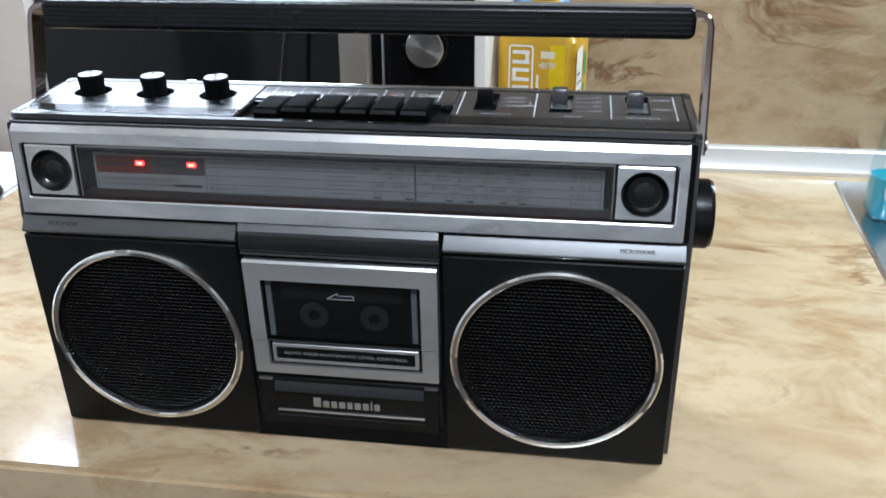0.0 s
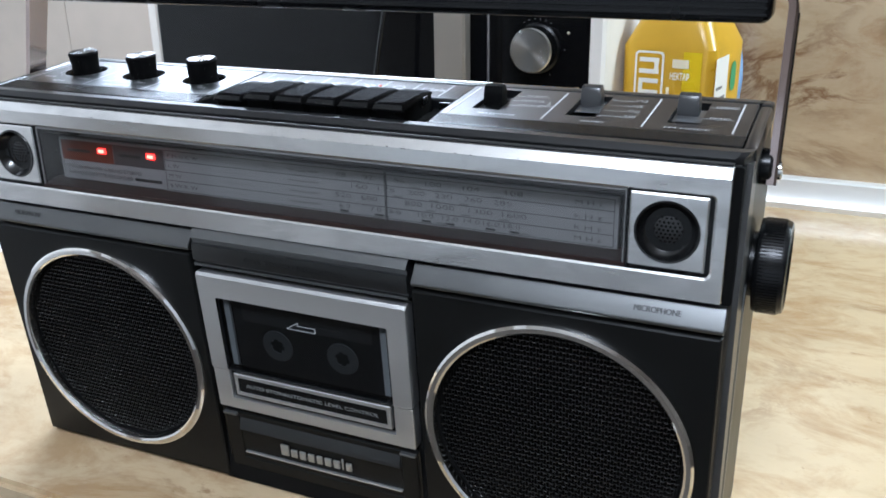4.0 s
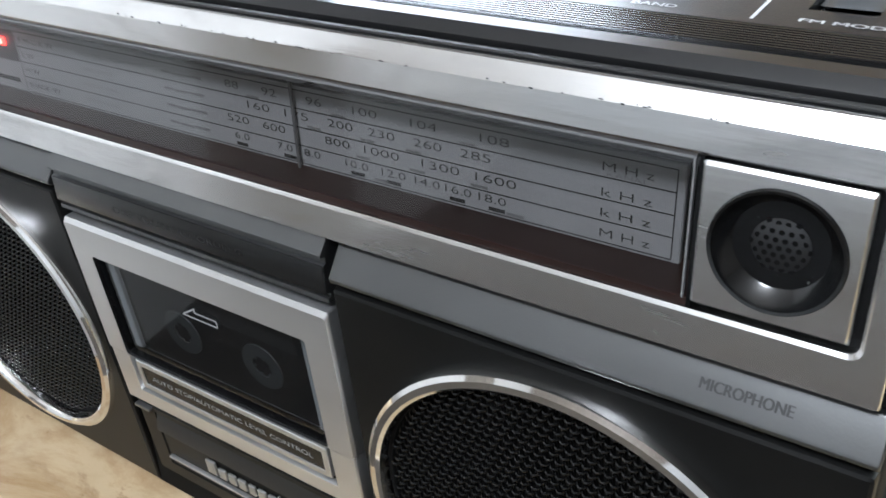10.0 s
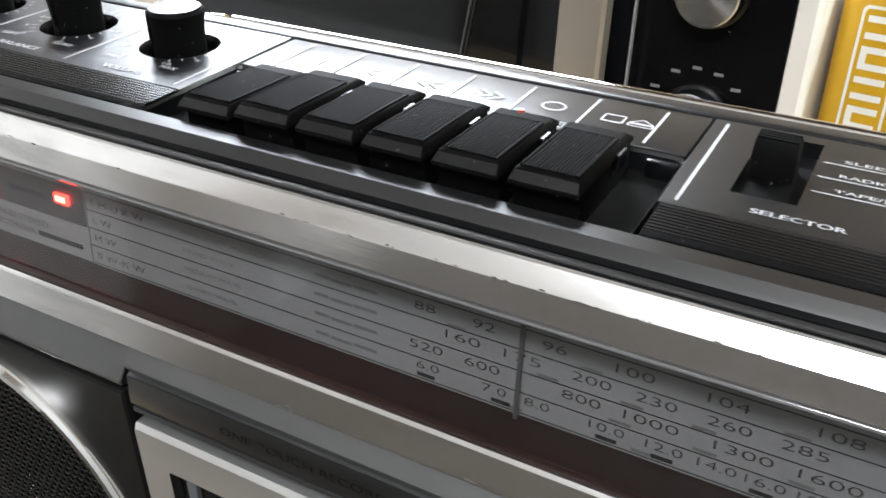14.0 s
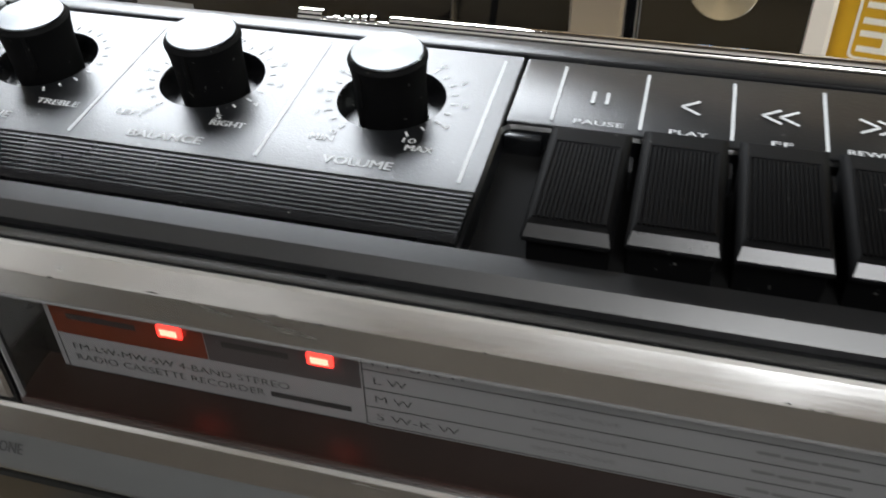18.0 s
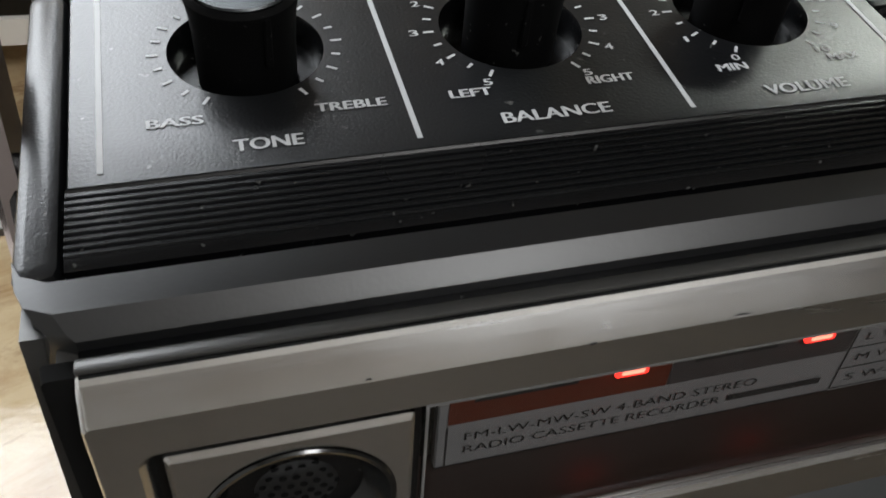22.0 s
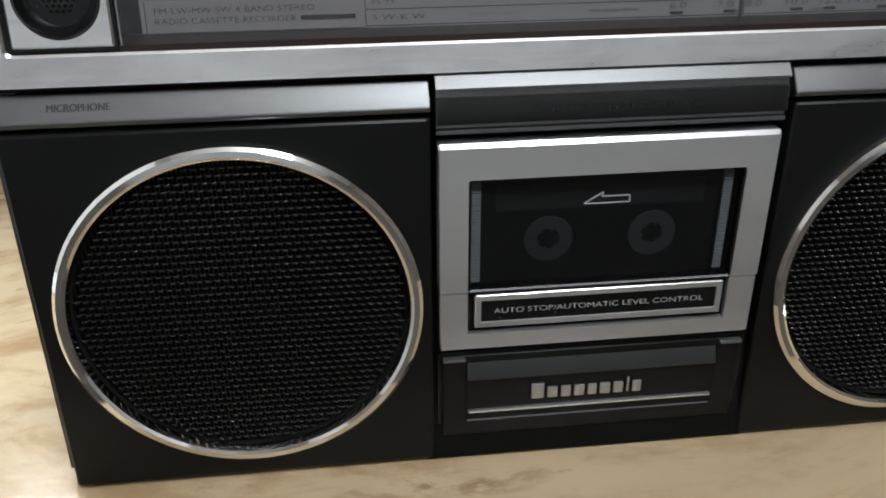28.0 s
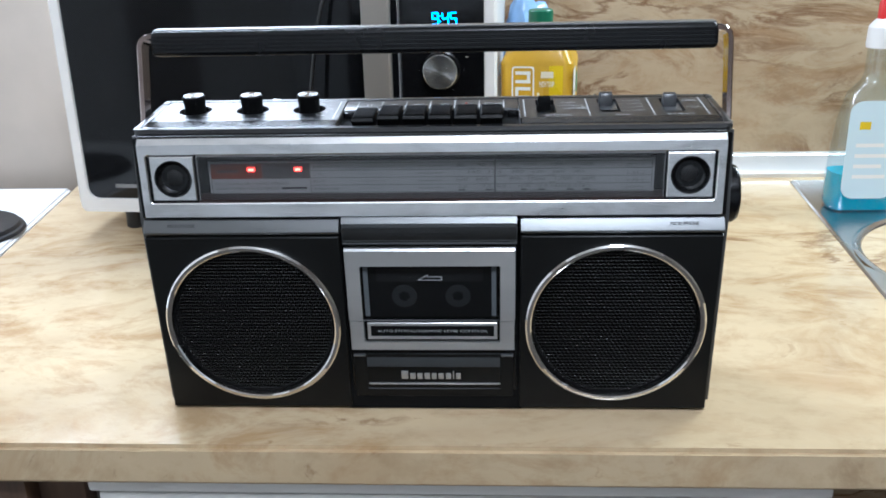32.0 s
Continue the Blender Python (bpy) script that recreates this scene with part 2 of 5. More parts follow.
def pane_material(name, tint, rough=0.03, ior=1.5):
    """A thin clear pane: what lies behind it, tinted, under a gloss that grows towards grazing."""
    m = bpy.data.materials.new(name)
    m.use_nodes = True
    t = m.node_tree
    t.nodes.remove(t.nodes["Principled BSDF"])
    clear, gloss, mix, fres = (t.nodes.new("ShaderNode" + k) for k in ("BsdfTransparent", "BsdfGlossy", "MixShader", "Fresnel"))
    clear.inputs[0].default_value = (*tint, 1)
    gloss.inputs["Roughness"].default_value = rough
    fres.inputs[0].default_value = max(1.01, ior)
    mix.inputs[0].default_value = 0.10
    if ior:
        t.links.new(fres.outputs[0], mix.inputs[0])
    t.links.new(clear.outputs[0], mix.inputs[1])
    t.links.new(gloss.outputs[0], mix.inputs[2])
    t.links.new(mix.outputs[0], t.nodes["Material Output"].inputs[0])
    return m


DIAL_GLASS = pane_material("clear_dial_pane", (0.78, 0.77, 0.765), 0.06, 1.75)
LID_GLASS = pane_material("smoked_lid_pane", (0.31, 0.325, 0.335), 0.04)
BOTTLE_CLEAR = pane_material("clear_bottle_wall", (0.90, 0.95, 0.97), 0.08, 0)


def marble(name, cream, tan, brown, scale, stretch, rough, rot=0.0, cover=0.5, crack=0.5):
    """Printed stone laminate: cloudy cream bands, flaky tan drifts, torn brown streaks and fine grit."""
    m = mat(name, cream, rough)
    p = place(m, stretch, (0, 0, rot))
    t = m.node_tree

    def cloud(size, detail, rough_, warp=0.0, vec=None):
        n = node(m, "ShaderNodeTexNoise", Scale=size, Detail=detail, Roughness=rough_, Distortion=warp)
        wire(m, vec or p, 0, n, "Vector")
        return n

    def span(src, lo, hi, a=0.0, c=1.0):
        r = node(m, "ShaderNodeMapRange")
        r.inputs["From Min"].default_value, r.inputs["From Max"].default_value = lo, hi
        r.inputs["To Min"].default_value, r.inputs["To Max"].default_value = a, c
        wire(m, src, 0, r, 0)
        return r

    def times(a, b):
        n = t.nodes.new("ShaderNodeMath")
        n.operation = "MULTIPLY"
        wire(m, a, 0, n, 0)
        wire(m, b, 0, n, 1)
        return n

    def over(fac, under, colour):
        n = t.nodes.new("ShaderNodeMix")
        n.data_type = "RGBA"
        wire(m, fac, 0, n, 0)
        t.links.new(under, n.inputs[6])
        n.inputs[7].default_value = (*colour, 1)
        return n.outputs[2]

    # the print is bent by a slow swirl
    swirl = cloud(scale * 0.7, 3.0, 0.5)
    bent = t.nodes.new("ShaderNodeVectorMath")
    bent.operation = "MULTIPLY_ADD"
    bent.inputs[1].default_value = (0.30, 0.30, 0.30)
    wire(m, swirl, 1, bent, 0)
    wire(m, p, 0, bent, 2)
    base = ramp(m, [(0.30, tuple(0.55 * a + 0.45 * c for a, c in zip(cream, tan))), (0.46, cream), (0.62, tuple(min(1, c * 1.10) for c in cream)), (0.80, tuple(0.7 * a + 0.3 * c for a, c in zip(cream, tan)))])
    wire(m, cloud(scale, 8.0, 0.6, 0.0, bent), 0, base, 0)
    # flaky tan drifts, gathered in some places
    gather = span(cloud(scale * 0.55, 2.0, 0.5), cover - 0.06, cover + 0.12)
    flake = span(cloud(scale * 3.2, 12.0, 0.72, 0.4, bent), 0.47, 0.62, 0.0, 0.78)
    col = over(times(flake, gather), base.outputs[0], tan)
    # torn brown streaks with ragged edges
    near = t.nodes.new("ShaderNodeMath")
    near.operation = "SUBTRACT"
    near.inputs[1].default_value = 0.5
    wire(m, cloud(scale * 1.5, 14.0, 0.66, 0.7, bent), 0, near, 0)
    size = t.nodes.new("ShaderNodeMath")
    size.operation = "ABSOLUTE"
    wire(m, near, 0, size, 0)
    torn = span(size, 0.0, 0.022 + 0.03 * crack, 0.85, 0.0)
    where = span(cloud(scale * 1.1, 3.0, 0.55, 0.0, bent), 0.60 - 0.14 * crack, 0.72 - 0.14 * crack)
    col = over(times(torn, where), col, brown)
    # short dark flecks
    fleck = span(cloud(scale * 16.0, 5.0, 0.7, 0.2, bent), 0.64, 0.70, 0.0, 0.45)
    col = over(times(fleck, gather), col, brown)
    mottle = ramp(m, [(0.28, (0.86, 0.83, 0.79)), (0.50, (1, 1, 1)), (0.75, (1.0, 0.99, 0.97))])
    wire(m, cloud(scale * 9.0, 6.0, 0.65), 0, mottle, 0)
    mul = t.nodes.new("ShaderNodeMix")
    mul.data_type, mul.blend_type = "RGBA", "MULTIPLY"
    mul.inputs[0].default_value = 1.0
    t.links.new(col, mul.inputs[6])
    t.links.new(mottle.outputs[0], mul.inputs[7])
    t.links.new(mul.outputs[2], principled(m).inputs["Base Color"])
    gloss = span(cloud(34.0, 4.0, 0.6), 0.3, 0.7, max(0.03, rough - 0.05), rough + 0.07)
    wire(m, gloss, 0, principled(m), "Roughness")
    bump(m, cloud(95.0, 3.0, 0.55), 0, 0.22, 0.0008)
    return m


COUNTER = marble("counter_stone_laminate", (0.53, 0.412, 0.255), (0.37, 0.228, 0.104), (0.23, 0.120, 0.050), 3.6, (0.85, 1.4, 1.0), 0.14, 0.25, 0.40, 0.42)
SPLASH = marble("splashback_stone_laminate", (0.42, 0.32, 0.20), (0.29, 0.175, 0.085), (0.15, 0.070, 0.026), 4.6, (0.6, 1.0, 1.45), 0.20, 0.0, 0.40, 0.95)
WALL_BEIGE = grained("beige_wall_panel", (0.43, 0.37, 0.305), 0.4, 120.0, 0.05, 0.0004, tint=0.04)
WALL_PAINT = grained("pale_wall_paint", (0.76, 0.78, 0.79), 0.7, 90.0, 0.1, 0.0006, tint=0.04)
# brown for unseen wall stretches that darken reflections in dial and metal
WALL_DARK = grained("brown_unseen_wall", (0.24, 0.21, 0.18), 0.5, 60.0, 0.1, 0.0006, tint=0.2)
# for unseen surfaces added to darken what the player's top reflects
UNSEEN_DARK = grained("dark_unseen_wall", (0.06, 0.045, 0.036), 0.5, 60.0, 0.1, 0.0006, tint=0.2)
WALL_WHITE = grained("white_wall_paint", (0.80, 0.79, 0.77), 0.7, 90.0, 0.1, 0.0006, tint=0.04)
CEILING = grained("white_ceiling_paint", (0.74, 0.72, 0.69), 0.8, 90.0, 0.1, 0.0006, tint=0.03)
# floor shade is put into this dark colour, to dim the front's reflections
FLOOR = grained("dark_shaded_floor", (0.10, 0.084, 0.068), 0.4, 60.0, 0.1, 0.0006, tint=0.15)
WHITE_ENAMEL = grained("white_enamel", (0.78, 0.77, 0.75), 0.22, 60.0, 0.04, 0.0004, tint=0.03, wear=0.05)
WHITE_PLASTIC = grained("white_plastic", (0.76, 0.74, 0.70), 0.34, 250.0, 0.05, 0.0003, tint=0.03, wear=0.05)
ALU_STRIP = grained("pale_aluminium_strip", (0.72, 0.71, 0.69), 0.34, 300.0, 0.04, 0.0003, 0.35, (0.05, 1, 1), 0.04)
STEEL = grained("stainless_steel", (0.55, 0.56, 0.57), 0.27, 500.0, 0.06, 0.0003, 1.0, (1, 0.08, 1), 0.08)
OVEN_GLASS = grained("black_oven_glass", (0.004, 0.0043, 0.005), 0.07, 20.0, 0.01, 0.0005, tint=0.2, wear=0.03, shine=0.28)
PANEL_BLACK = grained("black_oven_panel", (0.004, 0.004, 0.0045), 0.14, 40.0, 0.01, 0.0005, tint=0.2, wear=0.04)
HANDLE_GREY = grained("grey_oven_handle", (0.36, 0.33, 0.29), 0.32, 300.0, 0.05, 0.0003, 0.6, (1, 1, 0.05), 0.05)
BURNER = grained("black_hotplate", (0.012, 0.010, 0.010), 0.5, 200.0, 0.2, 0.0006, tint=0.3)
DARK_WOOD = grained("dark_brown_wood", (0.09, 0.05, 0.028), 0.5, 60.0, 0.2, 0.0008, stretch=(6, 6, 0.5), tint=0.35)
JUICE_GOLD = grained("golden_label", (0.56, 0.33, 0.015), 0.30, 30.0, 0.03, 0.0004, tint=0.12)
JUICE_LEMON = grained("lemon_label", (0.72, 0.52, 0.006), 0.30, 30.0, 0.03, 0.0004, tint=0.08)
LABEL_WHITE = mat("white_label", (0.80, 0.80, 0.77), 0.4)
LABEL_PALE = mat("pale_print", (0.72, 0.66, 0.50), 0.4)
LEAF_GREEN = mat("green_print", (0.05, 0.32, 0.14), 0.4)
CAP_GREEN = grained("green_cap", (0.01, 0.13, 0.07), 0.35, 200.0, 0.05, 0.0003, tint=0.1)
BAG_BLUE = grained("pale_blue_film", (0.25, 0.42, 0.72), 0.25, 60.0, 0.3, 0.002, tint=0.25)
SOAP_BLUE = mat("blue_soap", (0.004, 0.45, 0.62), 0.08)
principled(SOAP_BLUE).inputs["Transmission Weight"].default_value = 0.35
CAP_WHITE = grained("white_cap", (0.78, 0.78, 0.77), 0.35, 200.0, 0.05, 0.0003, tint=0.03)
CAP_RED = mat("red_cap_tip", (0.62, 0.02, 0.02), 0.35)
SOAP_LABEL = mat("pale_blue_label", (0.58, 0.72, 0.77), 0.35)

# ---- building tools ----


def thing(name, label, category, at=(0, 0, 0), group=""):
    ob = new(name)
    ob.empty_display_size = 0.02
    ob.location = at
    return tagged(ob, label, category, group)


def finish(name, bm, material, smooth=True, angle=32):
    if len(bm.faces) > 1:
        bmesh.ops.recalc_face_normals(bm, faces=bm.faces[:])
    me = bpy.data.meshes.new(name)
    bm.to_mesh(me)
    bm.free()
    for m in material if isinstance(material, (list, tuple)) else (material,):
        me.materials.append(m)
    if smooth:
        me.polygons.foreach_set("use_smooth", [True] * len(me.polygons))
        me.set_sharp_from_angle(angle=radians(angle))
    return me


def part(name, bm, material, parent, label="", smooth=True, angle=32):
    ob = new(name, finish(name, bm, material, smooth, angle))
    ob.parent = parent
    if parent.parent is None:
        ob.matrix_parent_inverse = Matrix.Translation(parent.location).inverted()
    if label:
        ob["label"] = label
    return ob


def solid(name, bm, material, label, category="", kind="", group="", smooth=True):
    return tagged(new(name, finish(name, bm, material, smooth)), label, category, group, kind)


def rbox(x0, x1, y0, y1, z0, z1, bevel=0.0, seg=2, bm=None):
    b = bmesh.new()
    bmesh.ops.create_cube(b, size=1)
    for q in b.verts:
        q.co = Vector(((x0 + x1) / 2 + q.co.x * (x1 - x0), (y0 + y1) / 2 + q.co.y * (y1 - y0), (z0 + z1) / 2 + q.co.z * (z1 - z0)))
    if bevel:
        bmesh.ops.bevel(b, geom=b.edges[:], offset=bevel, segments=seg, affect="EDGES", profile=0.5)
    return merge(bm, b)


def merge(bm, b):
    if bm is None:
        return b
    me = bpy.data.meshes.new("join")
    b.to_mesh(me)
    b.free()
    bm.from_mesh(me)
    bpy.data.meshes.remove(me)
    return bm


def moved(bm, m):
    bm.transform(m)
    return bm


def round_rect(u0, u1, v0, v1, r, k):
    r = max(1e-6, min(r, (u1 - u0) / 2 - 1e-6, (v1 - v0) / 2 - 1e-6))
    pts = []
    for cu, cv, a in ((u1 - r, v1 - r, 0), (u0 + r, v1 - r, 90), (u0 + r, v0 + r, 180), (u1 - r, v0 + r, 270)):
        for i in range(k + 1):
            t = radians(a + 90 * i / k)
            pts.append((cu + r * math.cos(t), cv + r * math.sin(t)))
    return pts


def loft(rects, m, cap0=False, cap1=True, k=4, bm=None):
    """Rounded rectangles (u0, u1, v0, v1, r, w), skinned one to the next; m lays (u, v, w) into the world."""
    bm = bm or bmesh.new()
    rows = [[bm.verts.new(m @ Vector((u, v, w))) for u, v in round_rect(u0, u1, v0, v1, r, k)] for u0, u1, v0, v1, r, w in rects]
    n = len(rows[0])
    for a, b in zip(rows, rows[1:]):
        for i in range(n):
            bm.faces.new((a[i], a[(i + 1) % n], b[(i + 1) % n], b[i]))
    if cap0:
        bm.faces.new(rows[0])
    if cap1:
        bm.faces.new(rows[-1])
    return bm


def lathe(profile, m, seg=48, cap0=False, cap1=False, bm=None, closed=False):
    """(radius, w) turned round w."""
    bm = bm or bmesh.new()
    rows = [[bm.verts.new(m @ Vector((r * math.cos(2 * math.pi * i / seg), r * math.sin(2 * math.pi * i / seg), w))) for i in range(seg)] for r, w in profile]
    pairs = list(zip(rows, rows[1:])) + ([(rows[-1], rows[0])] if closed else [])
    for a, b in pairs:
        for i in range(seg):
            bm.faces.new((a[i], a[(i + 1) % seg], b[(i + 1) % seg], b[i]))
    if cap0:
        bm.faces.new(rows[0])
    if cap1:
        bm.faces.new(rows[-1])
    return bm


def prism(profile, x0, x1, bm=None):
    """A (y, z) outline drawn out along x."""
    bm = bm or bmesh.new()
    a = [bm.verts.new((x0, y, z)) for y, z in profile]
    b = [bm.verts.new((x1, y, z)) for y, z in profile]
    for i in range(len(a)):
        j = (i + 1) % len(a)
        bm.faces.new((a[i], a[j], b[j], b[i]))
    bm.faces.new(a)
    bm.faces.new(b)
    return bm


def tube(points, r, seg=8, bm=None):
    bm = bm or bmesh.new()
    pts = [Vector(p) for p in points]
    rows, side = [], None
    for i, p in enumerate(pts):
        d = (pts[min(i + 1, len(pts) - 1)] - pts[max(i - 1, 0)]).normalized()
        if side is None:
            side = d.orthogonal().normalized()
        side = (side - d * side.dot(d)).normalized()
        up = d.cross(side)
        rows.append([bm.verts.new(p + r * (math.cos(2 * math.pi * k / seg) * side + math.sin(2 * math.pi * k / seg) * up)) for k in range(seg)])
    for a, b in zip(rows, rows[1:]):
        for k in range(seg):
            bm.faces.new((a[k], a[(k + 1) % seg], b[(k + 1) % seg], b[k]))
    bm.faces.new(rows[0])
    bm.faces.new(rows[-1])
    return bm


def curve_points(points, steps=8):
    """A smooth line through the points."""
    p = [Vector(q) for q in points]
    p = [2 * p[0] - p[1]] + p + [2 * p[-1] - p[-2]]
    out = []
    for i in range(1, len(p) - 2):
        for s in range(steps):
            t = s / steps
            out.append(0.5 * (2 * p[i] + (p[i + 1] - p[i - 1]) * t + (2 * p[i - 1] - 5 * p[i] + 4 * p[i + 1] - p[i + 2]) * t * t + (3 * p[i] - p[i - 1] - 3 * p[i + 1] + p[i + 2]) * t**3))
    return out + [p[-2]]


def writing(name, words, m, height, width, material, parent, align="CENTER", deep=0.0, bold=0.018, fat=0.0):
    """Letters of that cap height, drawn out or in to the given width, flat in the plane of m."""
    c = bpy.data.curves.new("letters", "FONT")
    c.body, c.size, c.align_x, c.align_y, c.extrude, c.resolution_u = words, 1.0, "LEFT", "BOTTOM_BASELINE", 0.0, 3
    c.offset = bold
    o = bpy.data.objects.new("letters", c)
    scene.collection.objects.link(o)
    me = bpy.data.meshes.new_from_object(o.evaluated_get(bpy.context.evaluated_depsgraph_get()))
    bpy.data.objects.remove(o)
    bpy.data.curves.remove(c)
    co = np.empty(len(me.vertices) * 3)
    me.vertices.foreach_get("co", co)
    co = co.reshape(-1, 3)
    lo, hi = co[:, 0].min(), co[:, 0].max()
    cap = 0.70
    co[:, 0] = (co[:, 0] - lo) / max(hi - lo, 1e-6) * width - {"CENTER": width / 2, "LEFT": 0, "RIGHT": width}[align]
    co[:, 1] = (co[:, 1] / cap - 0.5) * height
    co[:, 2] = deep
    me.vertices.foreach_set("co", co.ravel())
    if fat:
        # heavier strokes: the same letters again, a hair to either side and above
        b = bmesh.new()
        for shift, lift in ((0.0, 0.0), (-2 * fat, 0.00001), (4 * fat, 0.00001), (-fat, 0.00001)):
            me.transform(Matrix.Translation((shift if lift else 0.0, 0.0, lift)))
            b.from_mesh(me)
        b.to_mesh(me)
        b.free()
    me.transform(m)
    me.materials.append(material)
    me.name = name
    ob = new(name, me)
    ob.parent = parent
    if parent.parent is None:
        ob.matrix_parent_inverse = Matrix.Translation(parent.location).inverted()
    return ob


def strokes(lines, width, m, deep=0.0002, bm=None):
    """Flat bars from (u, v) to (u, v)."""
    bm = bm or bmesh.new()
    for u0, v0, u1, v1 in lines:
        d = Vector((u1 - u0, v1 - v0))
        n = Vector((-d.y, d.x)).normalized() * width / 2
        bm.faces.new([bm.verts.new(m @ Vector((u, v, deep))) for u, v in ((u0 + n.x, v0 + n.y), (u0 - n.x, v0 - n.y), (u1 - n.x, v1 - n.y), (u1 + n.x, v1 + n.y))])
    return bm


def flat(points, m, bm=None):
    bm = bm or bmesh.new()
    bm.faces.new([bm.verts.new(m @ Vector(p)) for p in points])
    return bm


def holed(u0, u1, v0, v1, cu, cv, r, m, w=0.0, bm=None, n=64):
    """A flat rectangle with a round hole."""
    bm = bm or bmesh.new()
    turn = sorted({2 * math.pi * i / n for i in range(n)} | {math.atan2(v - cv, u - cu) % (2 * math.pi) for u in (u0, u1) for v in (v0, v1)})
    inner, outer = [], []
    for a in turn:
        c, s = math.cos(a), math.sin(a)
        far = min(((u1 if c > 0 else u0) - cu) / c if abs(c) > 1e-9 else 9, ((v1 if s > 0 else v0) - cv) / s if abs(s) > 1e-9 else 9)
        inner.append(bm.verts.new(m @ Vector((cu + r * c, cv + r * s, w))))
        outer.append(bm.verts.new(m @ Vector((cu + far * c, cv + far * s, w))))
    for i in range(len(turn)):
        j = (i + 1) % len(turn)
        bm.faces.new((inner[i], inner[j], outer[j], outer[i]))
    return bm


# planes of the player: upright front, leaning lower front, sloping top
FRONT = Matrix(((1, 0, 0, 0), (0, 0, -1, 0), (0, 1, 0, 0), (0, 0, 0, 1)))
LOWER = Matrix.Translation((0, -0.0023, 0.1476)) @ Matrix.Rotation(radians(5.4), 4, "X") @ Matrix.Translation((0, 0, -0.1476))
LOW = LOWER @ FRONT
SLOPE = 0.0856
DECK = Matrix(((1, 0, 0, 0), (0, 1, -0.0853, 0), (0, SLOPE, 0.9963, 0.23799), (0, 0, 0, 1)))


def on_deck(u, v, w=0.0003):
    return DECK @ Matrix.Translation((u, v, w))


def on_front(u, v, w=0.0003):
    return FRONT @ Matrix.Translation((u, v, w))


def on_low(u, v, w=0.0003):
    return LOW @ Matrix.Translation((u, v, w))

# ---- room ----
b = bmesh.new()
top = ((-0.51, -0.047), (1.6, -0.047), (1.6, 0.742), (-0.613, 0.742))
lo = [b.verts.new((x, y, -0.036)) for x, y in top]
hi = [b.verts.new((x, y, 0.0)) for x, y in top]
for i in range(4):
    b.faces.new((lo[i], lo[(i + 1) % 4], hi[(i + 1) % 4], hi[i]))
b.faces.new(lo)
b.faces.new(hi)
bmesh.ops.bevel(b, geom=[e for e in b.edges if all(abs(v.co.y + 0.047) < 1e-5 for v in e.verts)], offset=0.004, segments=4, affect="EDGES")
solid("countertop", b, COUNTER, "cream and brown stone-patterned glossy kitchen worktop", "worktop", "structure")
solid("wall_splashback", rbox(-0.56, 1.7, 0.742, 0.80, -0.9, 0.66), SPLASH, "tan and brown stone-patterned splashback panel", "wall", "structure")
# out of view: dark wall and overhead block added to dim ledge reflections
solid("wall_above_splashback", rbox(-0.56, 1.7, 0.742, 0.80, 0.663, 0.95), UNSEEN_DARK, "unseen dark wall that dims reflections", "wall", "structure")
solid("dark_overhead_block", rbox(-1.22, 1.7, 0.36, 0.80, 0.953, 1.65), UNSEEN_DARK, "unseen dark block added to dim reflections in the top", "wall", "structure")
b = rbox(-0.90, -0.5605, 0.742, 0.80, -0.9, 0.95)
rbox(-1.22, -0.9015, 0.742, 0.80, -0.9, 0.95, 0, 1, b)
solid("wall_left_panel", b, WALL_BEIGE, "plain beige wall panel with an upright joint", "wall", "structure")
b = prism([(0.7420, 0.0), (0.7200, 0.0), (0.7195, 0.0060), (0.7240, 0.0120), (0.7260, 0.0330), (0.7280, 0.0348), (0.7420, 0.0348)], -0.56, 1.6)
solid("sealing_strip", b, ALU_STRIP, "pale metallic sealing strip between worktop and splashback", "trim", "structure")
solid("floor", rbox(-1.22, 2.4, -2.4, 0.742, -0.96, -0.90), FLOOR, "unseen kitchen floor, coloured dark as if in shade", "floor", "structure")
solid("ceiling", rbox(-1.22, 2.4, -2.4, 0.742, 1.65, 1.70), CEILING, "white painted ceiling", "ceiling", "structure")
# unseen walls: white and dark stretches set to shape the dial pane's reflections
solid("wall_west", rbox(-1.27, -1.22, -1.0, 0.80, -0.9, 1.65), WALL_WHITE, "white painted wall", "wall", "structure")
solid("wall_west_panel", rbox(-1.27, -1.22, -1.45, -1.003, -0.9, 1.65), WALL_DARK, "unseen dark wall that dims reflections", "wall", "structure")
solid("wall_west_far", rbox(-1.27, -1.22, -2.4, -1.453, -0.9, 1.65), WALL_WHITE, "white painted wall", "wall", "structure")
solid("wall_east", rbox(2.4, 2.45, -2.4, 0.80, -0.9, 1.65), WALL_DARK, "unseen dark wall that dims reflections", "wall", "structure")
solid("wall_south", rbox(-1.22, 2.4, -2.45, -2.4, -0.9, 0.80), WALL_PAINT, "pale painted wall", "wall", "structure")
# dark upper stretch added so the front's chamfers reflect less light
solid("wall_south_panel", rbox(-1.22, 2.4, -2.45, -2.4, 0.803, 1.65), WALL_DARK, "unseen dark wall that dims reflections", "wall", "structure")

# under the worktop
app = thing("washing_machine", "white enamelled appliance under the worktop edge", "appliance", (0.05, 0.2, -0.9))
part("body", rbox(-0.285, 0.315, -0.020, 0.55, -0.895, -0.040, 0.006, 3), WHITE_ENAMEL, app)
part("top_panel", rbox(-0.285, 0.315, -0.034, -0.0205, -0.052, -0.0372, 0.003, 2), WHITE_PLASTIC, app)
part("control_strip", rbox(-0.280, 0.310, -0.028, -0.0205, -0.16, -0.056, 0.003, 2), WHITE_PLASTIC, app)
